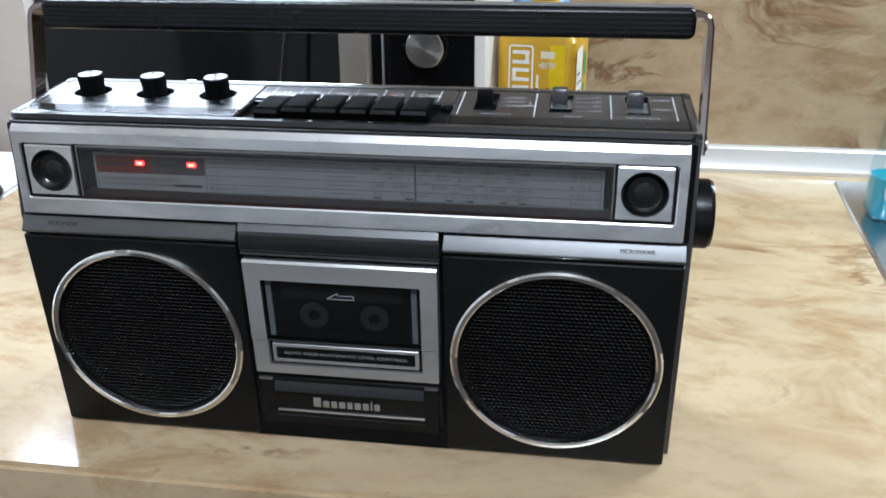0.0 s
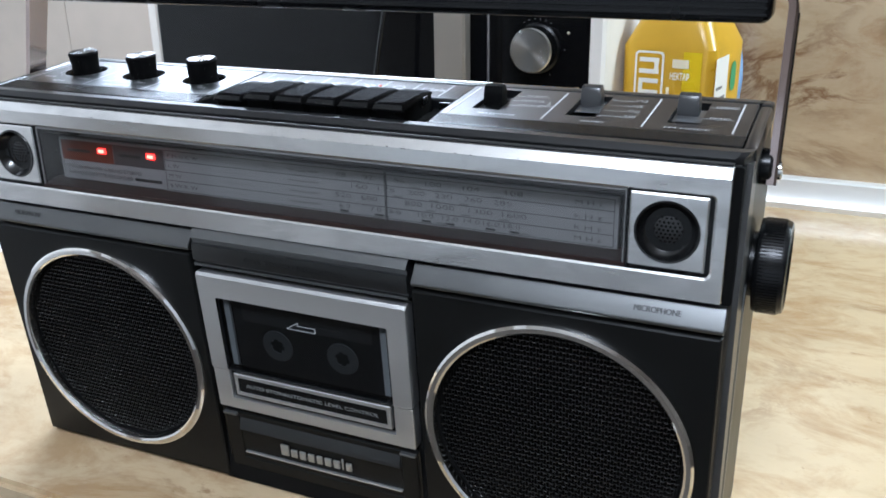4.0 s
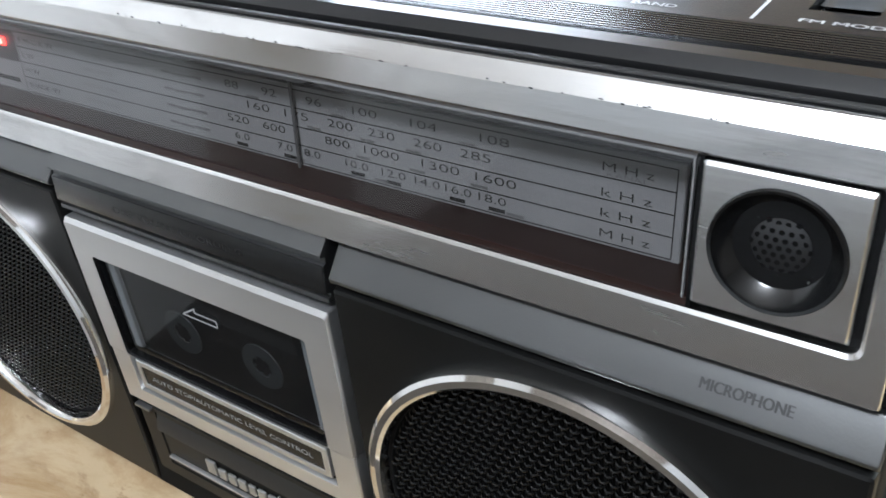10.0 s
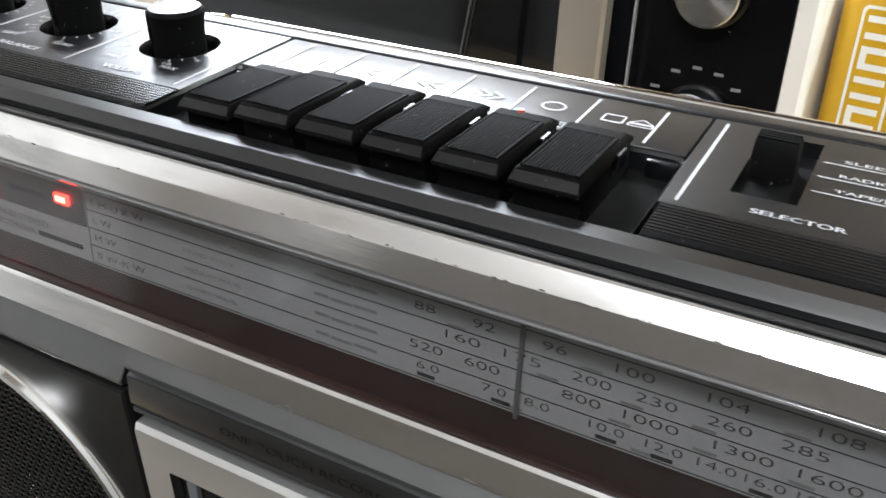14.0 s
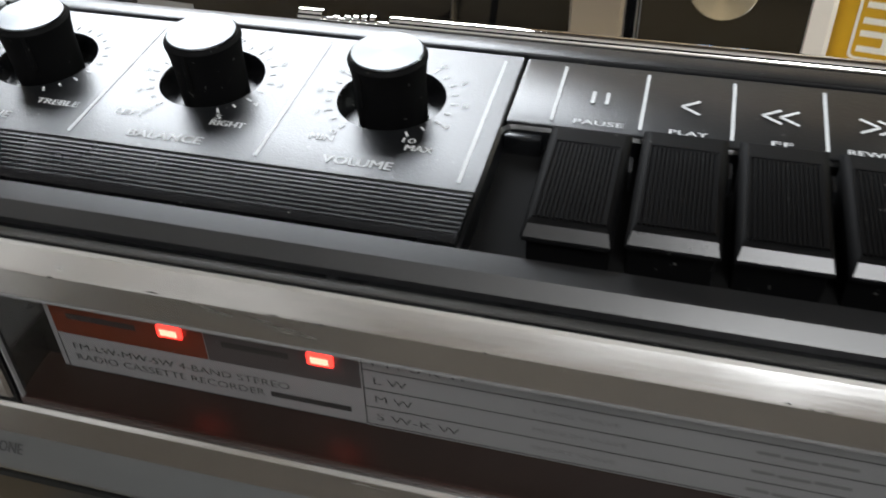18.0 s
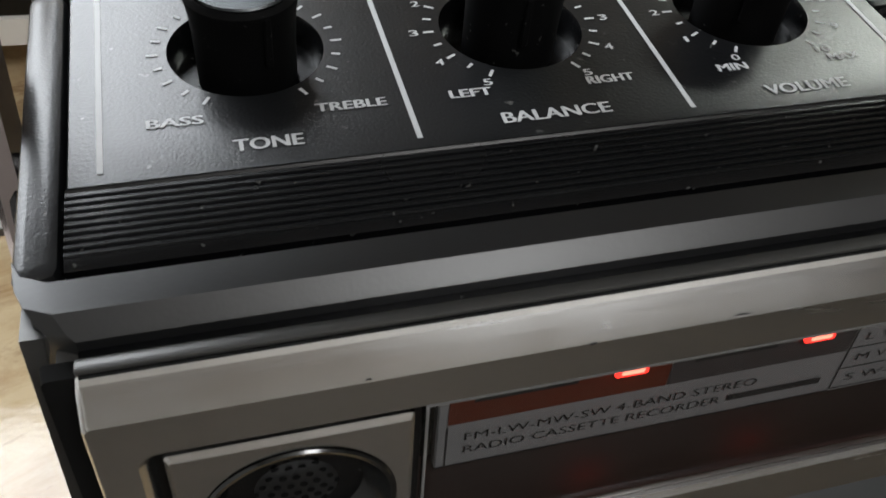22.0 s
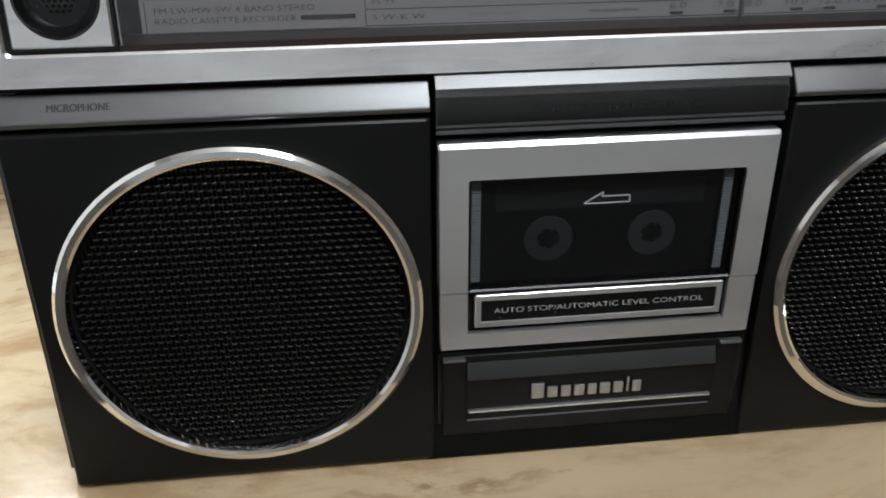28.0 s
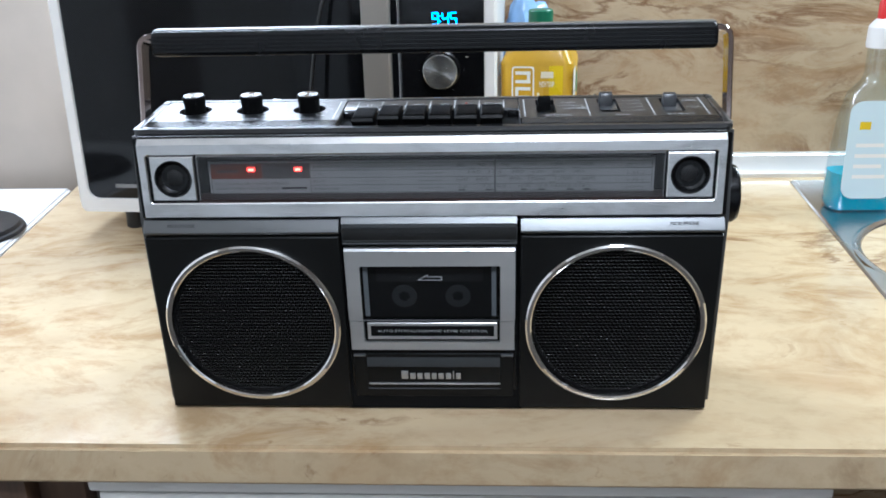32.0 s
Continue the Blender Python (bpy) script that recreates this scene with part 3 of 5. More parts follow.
leg = thing("worktop_support", "dark brown wooden upright under the worktop", "support", (-0.37, 0.05, -0.9))
part("upright", rbox(-0.43, -0.34, -0.030, 0.02, -0.90, -0.0375, 0.003, 2), DARK_WOOD, leg)
part("rail", rbox(-0.50, -0.300, -0.010, 0.01, -0.10, -0.0380, 0.002, 2), DARK_WOOD, leg)

# cooker to the left
cook = thing("cooker", "white enamelled cooker with black hotplates beside the worktop", "cooker", (-0.9, 0.3, -0.9))
b = bmesh.new()
top = ((-1.15, -0.04), (-0.522, -0.04), (-0.618, 0.70), (-1.15, 0.70))
lo = [b.verts.new((x, y, -0.895)) for x, y in top]
hi = [b.verts.new((x, y, -0.002)) for x, y in top]
for i in range(4):
    b.faces.new((lo[i], lo[(i + 1) % 4], hi[(i + 1) % 4], hi[i]))
b.faces.new(lo)
b.faces.new(hi)
bmesh.ops.bevel(b, geom=[e for e in b.edges if all(v.co.z > -0.01 for v in e.verts)], offset=0.004, segments=3, affect="EDGES")
part("body", b, WHITE_ENAMEL, cook)
for x, y, r in ((-0.672, 0.475, 0.078), (-0.95, 0.48, 0.09), (-0.70, 0.17, 0.09), (-0.96, 0.17, 0.075)):
    part("hotplate", lathe([(r + 0.006, -0.001), (r + 0.004, 0.003), (r, 0.004), (r - 0.002, 0.009), (r * 0.35, 0.009), (r * 0.3, 0.007)], Matrix.Translation((x, y, 0)), 48, False, True), BURNER, cook, "black round hotplate")

# microwave oven, turned a little
oven = thing("microwave_oven", "white microwave oven with black glass door and metal dials", "microwave", (-0.21, 0.6, 0.0))
MW = Matrix.Translation((0, 0.4430, 0)) @ Matrix.Rotation(-math.atan(0.066), 4, "Z")
MF = MW @ FRONT


def mbox(x0, x1, y0, y1, z0, z1, bevel=0.0, seg=2):
    return moved(rbox(x0, x1, y0, y1, z0, z1, bevel, seg), MW)


part("case", mbox(-0.496, 0.052, 0.006, 0.230, 0.030, 0.325, 0.004, 3), WHITE_PLASTIC, oven)
for x in (-0.44, 0.01):
    for y in (0.03, 0.21):
        part("foot", moved(lathe([(0.012, 0.031), (0.012, 0.002), (0.010, 0.0)], Matrix.Translation((x, y, 0)), 20, True, True), MW), RUBBER, oven)
part("front_frame", loft([(-0.498, 0.054, 0.030, 0.327, 0.010, -0.008), (-0.498, 0.054, 0.030, 0.327, 0.010, 0.0), (-0.495, 0.051, 0.031, 0.324, 0.009, 0.004), (-0.484, 0.040, 0.048, 0.318, 0.016, 0.004), (-0.483, 0.039, 0.049, 0.317, 0.016, 0.001)], MF, False, False, 6), WHITE_PLASTIC, oven, "white rounded front frame")
door = part("oven_door", loft([(-0.483, -0.064, 0.049, 0.317, 0.014, 0.0012), (-0.482, -0.0645, 0.050, 0.316, 0.013, 0.0022)], MF, False, True, 6), OVEN_GLASS, oven, "black glass oven door")
part("door_handle", loft([(-0.0985, -0.0660, 0.050, 0.316, 0.002, 0.034), (-0.0985, -0.0660, 0.050, 0.316, 0.003, 0.044), (-0.0965, -0.0680, 0.052, 0.314, 0.003, 0.047)], MF, True, True, 3), HANDLE_GREY, door, "broad grey upright door handle")
for z in (0.075, 0.285):
    part("handle_post", mbox(-0.0935, -0.0710, -0.036, -0.001, z, z + 0.015, 0.002), HANDLE_GREY, door)
part("maker_bar", strokes([(-0.445, 0.066, -0.395, 0.066)], 0.005, MF, 0.0024), FAINT_INK, door)
pan = part("control_panel", loft([(-0.0625, 0.039, 0.049, 0.317, 0.012, 0.0012), (-0.062, 0.0385, 0.050, 0.316, 0.011, 0.0022)], MF, False, True, 6), PANEL_BLACK, oven, "black control panel")
part("panel_line", strokes([(-0.0612, 0.056, -0.0612, 0.312)], 0.0008, MF, 0.0026), FAINT_INK, pan)
part("seam", strokes([(-0.0632, 0.030, -0.0632, 0.0478)], 0.0012, MF, 0.0043), BLACK_INK, oven)
for z, r in ((0.2145, 0.0205), (0.1310, 0.0205)):
    k = MW @ Matrix.Translation((-0.012, 0, z))
    knob = part("oven_dial", lathe([(0.0235, 0.0022), (0.0230, 0.004), (r + 0.0004, 0.005), (r, 0.0175)], MW @ Matrix.Translation((-0.012, 0, z)) @ FRONT, 48), SMOOTH_BLACK, oven)
    cap = new("dial_cap", finish("dial_cap", lathe([(r, 0.0), (r, -0.001), (r - 0.001, -0.002), (0.004, -0.0021), (0.0005, -0.00212)], Matrix.Rotation(radians(90), 4, "X") @ Matrix.Diagonal((1, 1, -1, 1)), 48, False, True), SPUN_FRONT))
    cap.parent = knob
    cap.matrix_basis = k @ Matrix.Translation((0, -0.0175, 0))
    cap["label"] = "spun metal dial face"
b = bmesh.new()
for a in range(25):
    t = radians(-60 + 12 * a)
    if 60 < -60 + 12 * a < 120 or a % 5 == 0:
        strokes([(-0.012 + 0.0265 * math.cos(t), 0.2145 + 0.0265 * math.sin(t), -0.012 + 0.0275 * math.cos(t), 0.2145 + 0.0275 * math.sin(t))], 0.0008, MF, 0.0026, b)
for a in (20, 45, 70, 95, 120, 150, 180):
    t = radians(a)
    u, v = -0.012 + 0.0340 * math.cos(t), 0.131 + 0.0340 * math.sin(t)
    strokes([(u - 0.0032, v, u + 0.0032, v)], 0.0022, MF, 0.0026, b)
tagged(part("dial_print", b, FAINT_INK, pan), kind="stuff")
strokes_plus = strokes([(0.0170, 0.2300, 0.0200, 0.2300), (0.0185, 0.2285, 0.0185, 0.2315)], 0.0006, MF, 0.0026)
part("plus_mark", strokes_plus, LABEL_PALE, pan)
SEG = {"9": "abcdfg", "4": "bcfg", "5": "acdfg"}
b = bmesh.new()
for d, u in (("9", -0.0215), ("4", -0.0095), ("5", 0.0000)):
    w, h, z = 0.0068, 0.0065, 0.2680
    ends = {"a": (0, 2 * h, w, 2 * h), "g": (0, h, w, h), "d": (0, 0, w, 0), "f": (0, h, 0, 2 * h), "b": (w, h, w, 2 * h), "e": (0, 0, 0, h), "c": (w, 0, w, h)}
    for s in SEG[d]:
        x0, y0, x1, y1 = ends[s]
        strokes([(u + x0, z + y0, u + x1, z + y1)], 0.0017, MF, 0.0027, b)
strokes([(-0.0122, 0.2705, -0.0122, 0.2722), (-0.0122, 0.2768, -0.0122, 0.2785)], 0.0016, MF, 0.0027, b)
part("clock_digits", b, CLOCK_BLUE, pan, "glowing blue clock digits")

# juice bottle
juice = thing("juice_bottle", "yellow juice bottle with green cap beside the microwave oven", "bottle", (0.118, 0.535, 0.0))
JM = Matrix.Translation((0.1095, 0.5204, 0)) @ Matrix.Rotation(radians(-9), 4, "Z")
part("body", loft([(-0.036, 0.036, -0.042, 0.042, 0.010, 0.0), (-0.044, 0.044, -0.046, 0.046, 0.012, 0.004), (-0.045, 0.045, -0.047, 0.047, 0.012, 0.215), (-0.034, 0.034, -0.036, 0.036, 0.014, 0.240), (-0.016, 0.016, -0.016, 0.016, 0.0155, 0.252), (-0.014, 0.014, -0.014, 0.014, 0.0135, 0.258)], JM, True, True, 5), JUICE_GOLD, juice)
JF = JM @ Matrix.Translation((0, -0.0472, 0)) @ FRONT
part("lemon_field", flat([(0.016, 0.010, 0.0003), (0.033, 0.010, 0.0003), (0.033, 0.213, 0.0003), (0.016, 0.213, 0.0003)], JF), JUICE_LEMON, juice, "lemon yellow label field")
part("name_field", loft([(-0.030, -0.002, 0.070, 0.212, 0.004, 0.0002), (-0.030, -0.002, 0.070, 0.212, 0.004, 0.0004)], JF, False, True), LABEL_WHITE, juice, "white outlined name block")
part("name_inner", loft([(-0.028, -0.004, 0.072, 0.210, 0.003, 0.0006)], JF, False, True), JUICE_GOLD, juice)
for i in range(7):
    v = 0.0755 + i * 0.0193
    # plain bars in place of the product's name
    b = strokes([(-0.0255, v + 0.0022, -0.0065, v + 0.0022), (-0.0255, v + 0.0128, -0.0065, v + 0.0128)], 0.0042, JF, 0.0009)
    if i % 3 != 1:
        b = strokes([(-0.0235 if i % 2 else -0.0090, v + 0.0035, -0.0235 if i % 2 else -0.0090, v + 0.0115)], 0.0042, JF, 0.00095, b)
    bmesh.ops.remove_doubles(b, verts=b.verts[:], dist=0.0001)
    part("name_bar", b, LABEL_WHITE, juice)
writing("lettering", "\u041d\u0415\u041a\u0422\u0410\u0420", JF @ Matrix.Translation((0.0135, 0.1905, 0.0008)), 0.0062, 0.0180, LABEL_WHITE, juice)
b = strokes([(0.0060, 0.202, 0.0215, 0.202)], 0.0080, JF, 0.0008)
strokes([(0.0030, 0.110, 0.0030, 0.180)], 0.0030, JF, 0.0008, b)
part("print_bars", b, LABEL_PALE, juice)
b = strokes([(0.0135, 0.100, 0.0135, 0.128), (0.0195, 0.100, 0.0195, 0.128), (0.0135, 0.114, 0.0195, 0.114)], 0.0034, JF, 0.0008)
arc = [(0.0190 - 0.010 * math.cos(radians(a)), 0.165 - 0.011 * math.sin(radians(a))) for a in range(10, 100, 15)]
strokes([(*p, *q) for p, q in zip(arc, arc[1:])], 0.0040, JF, 0.0008, b)
strokes([(0.0140, 0.135, 0.0195, 0.148)], 0.0034, JF, 0.0008, b)
part("fruit_bars", b, LABEL_WHITE, juice)
JS = JM @ Matrix.Translation((0.0452, 0, 0)) @ Matrix.Rotation(radians(90), 4, "Z") @ FRONT
part("side_label", flat([(-0.044, 0.014, 0.0003), (-0.006, 0.014, 0.0003), (-0.006, 0.208, 0.0003), (-0.044, 0.208, 0.0003)], JS), LABEL_WHITE, juice, "white side label with print")
b = bmesh.new()
for i in range(16):
    strokes([(-0.040, 0.030 + i * 0.010, -0.040 + 0.018 + 0.010 * ((i * 7) % 3) / 2, 0.030 + i * 0.010)], 0.0028, JS, 0.0006, b)
part("print_bars", b, FAINT_INK, juice)
b = bmesh.new()
for i, (u, v) in enumerate(((0.006, 0.150), (0.012, 0.185), (0.016, 0.120), (0.008, 0.090))):
    loft([(u - 0.008, u + 0.008, v - 0.014, v + 0.014, 0.007, 0.0005)], JS, False, True, 4, b)
part("fruit_print", b, LEAF_GREEN, juice)
part("cap", lathe([(0.0150, 0.256), (0.0155, 0.258), (0.0155, 0.274), (0.0140, 0.276)], JM, 36, True, True), CAP_GREEN, juice, "dark green screw cap")
bag = thing("plastic_bag", "crumpled pale blue plastic bag behind the juice bottle", "bag", (0.12, 0.66, 0.0))
b = bmesh.new()
bmesh.ops.create_icosphere(b, subdivisions=4, radius=1)
for q in b.verts:
    n = noise.noise(q.co * 2.3) * 0.22 + noise.noise(q.co * 6.0) * 0.10
    q.co = Vector((0.098 + q.co.x * 0.050 * (1 + n), 0.655 + q.co.y * 0.045 * (1 + n), max(0.0, 0.140 + q.co.z * 0.140 * (1 + n * 0.6))))
part("bag_film", b, BAG_BLUE, bag, angle=50)

# sink and soap
sink = thing("sink", "stainless steel inset sink with a round basin", "sink", (0.8, 0.4, 0.0))
BC, BR = (0.652, 0.352), 0.178
b = holed(0.475, 1.30, 0.02, 0.690, BC[0], BC[1], BR, Matrix(), 0.0035)
loft([(0.475, 1.30, 0.02, 0.690, 0.0001, 0.0035), (0.473, 1.302, 0.018, 0.692, 0.001, 0.0030), (0.471, 1.304, 0.016, 0.694, 0.002, 0.0006)], Matrix(), False, False, 2, b)
for q in b.verts:
    if q.co.x < 0.474 + 0.002:
        q.co.x += (q.co.y - 0.35) * 0.085 - 0.004
part("deck", b, STEEL, sink)
part("basin", lathe([(BR, 0.0035), (BR - 0.004, 0.0045), (BR - 0.010, 0.002), (BR - 0.016, -0.010), (BR - 0.024, -0.110), (BR - 0.050, -0.128), (0.03, -0.132)], Matrix.Translation((BC[0], BC[1], 0)), 72, False, True), STEEL, sink)
soap = thing("dish_soap_bottle", "clear bottle of blue dish soap on the sink deck", "bottle", (0.542, 0.555, 0.0036))
SM = Matrix.Translation((0.542, 0.555, 0.0036))
part("soap_fill", loft([(-0.0400, 0.0400, -0.021, 0.021, 0.014, 0.002), (-0.0430, 0.0430, -0.024, 0.024, 0.016, 0.010), (-0.0425, 0.0425, -0.0235, 0.0235, 0.016, 0.030), (-0.0420, 0.0420, -0.0235, 0.0235, 0.016, 0.052)], SM, True, True, 5), SOAP_BLUE, soap, "bright blue liquid")
b = loft([(-0.0410, 0.0410, -0.022, 0.022, 0.014, 0.0), (-0.0445, 0.0445, -0.0255, 0.0255, 0.017, 0.008), (-0.0440, 0.0440, -0.0250, 0.0250, 0.017, 0.050), (-0.0370, 0.0400, -0.0240, 0.0240, 0.017, 0.120), (-0.0290, 0.0330, -0.0220, 0.0220, 0.017, 0.155), (-0.0150, 0.0190, -0.0170, 0.0170, 0.0165, 0.172), (-0.0120, 0.0160, -0.0140, 0.0140, 0.0138, 0.182), (-0.0120, 0.0160, -0.0140, 0.0140, 0.0138, 0.215)], SM, True, True, 6)
part("bottle_wall", b, BOTTLE_CLEAR, soap, "clear plastic wall").visible_shadow = False
part("label", loft([(-0.034, 0.034, 0.020, 0.150, 0.016, 0.0262), (-0.034, 0.034, 0.020, 0.150, 0.016, 0.0266)], SM @ FRONT, False, True, 5), SOAP_LABEL, soap, "pale blue label")
b = strokes([(-0.020, 0.118, -0.006, 0.118)], 0.010, SM @ FRONT, 0.0270)
part("label_mark", b, JUICE_LEMON, soap)
b = bmesh.new()
for i in range(4):
    strokes([(-0.022, 0.050 + i * 0.014, 0.020 - 0.006 * (i % 2), 0.050 + i * 0.014)], 0.005, SM @ FRONT, 0.0270, b)
part("label_bars", b, LABEL_WHITE, soap)
part("cap", lathe([(0.0165, 0.214), (0.0170, 0.218), (0.0165, 0.240), (0.0120, 0.246), (0.0080, 0.250)], SM @ Matrix.Translation((0.002, 0, 0)), 32, True, True), CAP_WHITE, soap, "white cap")
part("cap_tip", lathe([(0.0075, 0.249), (0.0070, 0.270), (0.0050, 0.274)], SM @ Matrix.Translation((0.002, 0, 0)), 24, True, True), CAP_RED, soap, "red pull tip")

# mains lead
lead = thing("power_cord", "thin black power cord lying on the worktop behind the player", "cord", (-0.25, 0.3, 0.0))
pts = [(-0.205, 0.1220, 0.030), (-0.214, 0.1380, 0.008)] + [(x, y, 0.0028) for x, y in ((-0.231, 0.146), (-0.248, 0.151), (-0.265, 0.170), (-0.2725, 0.203), (-0.266, 0.243), (-0.261, 0.277), (-0.266, 0.300), (-0.280, 0.332), (-0.297, 0.362), (-0.290, 0.388), (-0.265, 0.397), (-0.240, 0.402))] + [(-0.2150, 0.4000, 0.004)]
pts += [(-0.195, 0.400, 0.012), (-0.1760, 0.4030, 0.060), (-0.1700, 0.4080, 0.160), (-0.1500, 0.4250, 0.290), (-0.120, 0.455, 0.335), (-0.10, 0.52, 0.3290)]
part("lead", tube(curve_points(pts, 8), 0.0026, 10), LEAD_BLACK, lead)

# ---- radio cassette player ----
radio = thing("radio_cassette_player", "black and silver portable radio cassette player with two round speakers", "radio", (0, 0.06, 0.0))

# rear half of the shell, with a shelf for the aerial behind the deck
b = prism([(0.032, 0.0020), (0.114, 0.0020), (0.118, 0.0065), (0.118, 0.2200), (0.1160, 0.2225), (0.0956, 0.2260), (0.0948, 0.2450), (0.0940, 0.2461), (0.0885, 0.2457), (0.0885, 0.232), (0.032, 0.232)], -0.2246, 0.2246)
bmesh.ops.bevel(b, geom=[e for e in b.edges if abs(e.verts[0].co.x - e.verts[1].co.x) < 1e-5], offset=0.0016, segments=2, affect="EDGES")
part("rear_shell", b, BAFFLE, radio)
# front half: sides of the baffle, a seam's width before the rear half
for s in (-1, 1):
    b = prism([(0.0170, 0.0014), (0.0305, 0.0014), (0.0305, 0.2345), (0.0078, 0.2345), (0.0060, 0.1700)], s * 0.2135, s * 0.2250)
    front = [e for e in b.edges if abs(e.verts[0].co.x - e.verts[1].co.x) < 1e-5 and abs(abs(e.verts[0].co.x) - 0.2250) < 1e-4 and max(v.co.y for v in e.verts) < 0.02]
    front += [e for e in b.edges if max(v.co.z for v in e.verts) < 0.002 and all(abs(abs(v.co.x) - 0.2250) < 1e-4 for v in e.verts) and e not in front]
    bmesh.ops.bevel(b, geom=front, offset=0.0046, segments=6, affect="EDGES")
    part("side_cheek", b, CHARCOAL, radio, "charcoal satin side of the front shell")
    # two upright bright ridges on each flank
    for y in (0.0325, 0.0365):
        part("side_ridge", rbox(min(s * 0.2244, s * 0.2255), max(s * 0.2244, s * 0.2255), y, y + 0.0018, 0.006, 0.170, 0.0004), GREY_TRIM, radio)
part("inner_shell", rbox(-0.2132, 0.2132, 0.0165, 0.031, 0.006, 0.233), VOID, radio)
for x in (-0.19, 0.19):
    for y in (0.035, 0.105):
        part("rubber_foot", lathe([(0.0065, 0.0030), (0.007, 0.0008), (0.0062, 0.0)], Matrix.Translation((x, y, 0)), 20, True, True), RUBBER, radio)

# lower front: one baffle each side of the cassette bay
for s, x0, x1 in ((-1, -0.2212, -0.0692), (1, 0.0690, 0.2212)):
    cx, cz, r = s * 0.1437, 0.0812, 0.0690
    b = holed(x0 + 0.0012, x1 - 0.0012, 0.0024, 0.1568, cx, cz, r, LOW, -0.0012)
    loft([(x0 + 0.0012, x1 - 0.0012, 0.0024, 0.1568, 0.0008, -0.0012), (x0 + 0.0004, x1 - 0.0004, 0.0016, 0.1576, 0.001, -0.0019), (x0, x1, 0.0012, 0.1580, 0.0012, -0.0035), (x0, x1, 0.0012, 0.1580, 0.0012, -0.0120)], LOW, False, False, 2, b)
    bmesh.ops.remove_doubles(b, verts=b.verts[:], dist=0.00005)
    baffle = part("speaker_baffle", b, BAFFLE, radio)
    # sloping shoulder over each baffle
    b = prism([(0.0128, 0.1704), (0.0040, 0.1710), (0.0034, 0.1708), (-0.0024, 0.1622), (-0.0026, 0.1614), (-0.0018, 0.1600), (0.0022, 0.1592), (0.0128, 0.1590)], x0, x1)
    bmesh.ops.bevel(b, geom=b.edges[:], offset=0.0004, segments=1, affect="EDGES")
    shoulder = part("shoulder", b, SATIN_GREY, radio, "grey satin sloping strip above a speaker", angle=12)
    tilt = Matrix.Translation((s * 0.1915, 0.0005, 0.1665)) @ Matrix.Rotation(math.atan2(0.0086, 0.0058), 4, "X")
    writing("lettering", "MICROPHONE", tilt, 0.0028, 0.0212, BLACK_INK, shoulder, deep=0.00025, bold=-0.006, fat=0.00008)
    # trim ring, dark well, woven mesh
    m = LOW @ Matrix.Translation((cx, cz, 0))
    part("trim_ring", lathe([(0.0648, -0.0040), (0.0650, 0.0002), (0.0656, 0.0020), (0.0668, 0.0028), (0.0690, 0.0027), (0.0704, 0.0016), (0.0708, -0.0002), (0.0708, -0.0016)], m, 96), CHROME, radio, "polished chrome ring")
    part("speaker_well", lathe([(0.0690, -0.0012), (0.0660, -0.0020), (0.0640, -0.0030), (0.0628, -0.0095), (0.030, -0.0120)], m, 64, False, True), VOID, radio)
    # woven mesh: arched strands in staggered rows over thin upright ones
    b = bmesh.new()
    px, pz, reach = 0.00335, 0.00290, 0.0640
    rows, cols = int(reach / pz), int(reach / (px / 2))
    for i in range(-rows, rows + 1):
        for k in range(-cols, cols + 1):
            u, v = k * px / 2, i * pz
            if (k + i) % 2 == 0 and math.hypot(u, v) < reach - 0.001:
                tube([m @ Vector((u + px * f, v, -0.0021 - 0.0078 * (f / 0.5) ** 2 * 0.25)) for f in (-0.44, -0.24, 0.0, 0.24, 0.44)], 0.00052, 6, b)
    tagged(part("speaker_mesh", b, MESH_BLACK, radio, "black woven wire speaker mesh", angle=60), kind="stuff")
    b = bmesh.new()
    for k in range(-cols, cols + 1):
        u = k * px / 2
        half = math.sqrt(max(0.0, reach**2 - u**2))
        if half > 0.002:
            tube([m @ Vector((u, -half, -0.0044)), m @ Vector((u, half, -0.0044))], 0.00045, 4, b)
    tagged(part("mesh_backing", b, BAFFLE, radio), kind="stuff")

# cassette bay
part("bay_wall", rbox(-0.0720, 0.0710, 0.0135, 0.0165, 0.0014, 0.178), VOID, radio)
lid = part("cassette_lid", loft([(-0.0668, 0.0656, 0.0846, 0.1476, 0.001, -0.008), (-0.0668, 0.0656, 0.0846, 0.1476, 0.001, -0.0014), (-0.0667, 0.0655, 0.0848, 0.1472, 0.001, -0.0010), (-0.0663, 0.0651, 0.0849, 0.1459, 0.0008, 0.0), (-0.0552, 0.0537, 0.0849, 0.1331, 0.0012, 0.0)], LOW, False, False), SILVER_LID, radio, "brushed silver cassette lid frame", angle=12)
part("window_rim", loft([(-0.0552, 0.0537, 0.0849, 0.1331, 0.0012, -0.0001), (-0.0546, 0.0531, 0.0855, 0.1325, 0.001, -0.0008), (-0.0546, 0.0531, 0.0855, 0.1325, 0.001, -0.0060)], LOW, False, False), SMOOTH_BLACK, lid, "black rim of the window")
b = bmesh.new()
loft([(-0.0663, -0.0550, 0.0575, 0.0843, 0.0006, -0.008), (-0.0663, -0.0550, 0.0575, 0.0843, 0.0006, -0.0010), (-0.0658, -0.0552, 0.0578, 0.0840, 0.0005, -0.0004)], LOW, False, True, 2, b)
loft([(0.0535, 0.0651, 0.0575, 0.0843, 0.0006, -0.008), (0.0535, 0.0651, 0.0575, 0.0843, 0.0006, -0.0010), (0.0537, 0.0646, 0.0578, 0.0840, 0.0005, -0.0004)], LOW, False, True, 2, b)
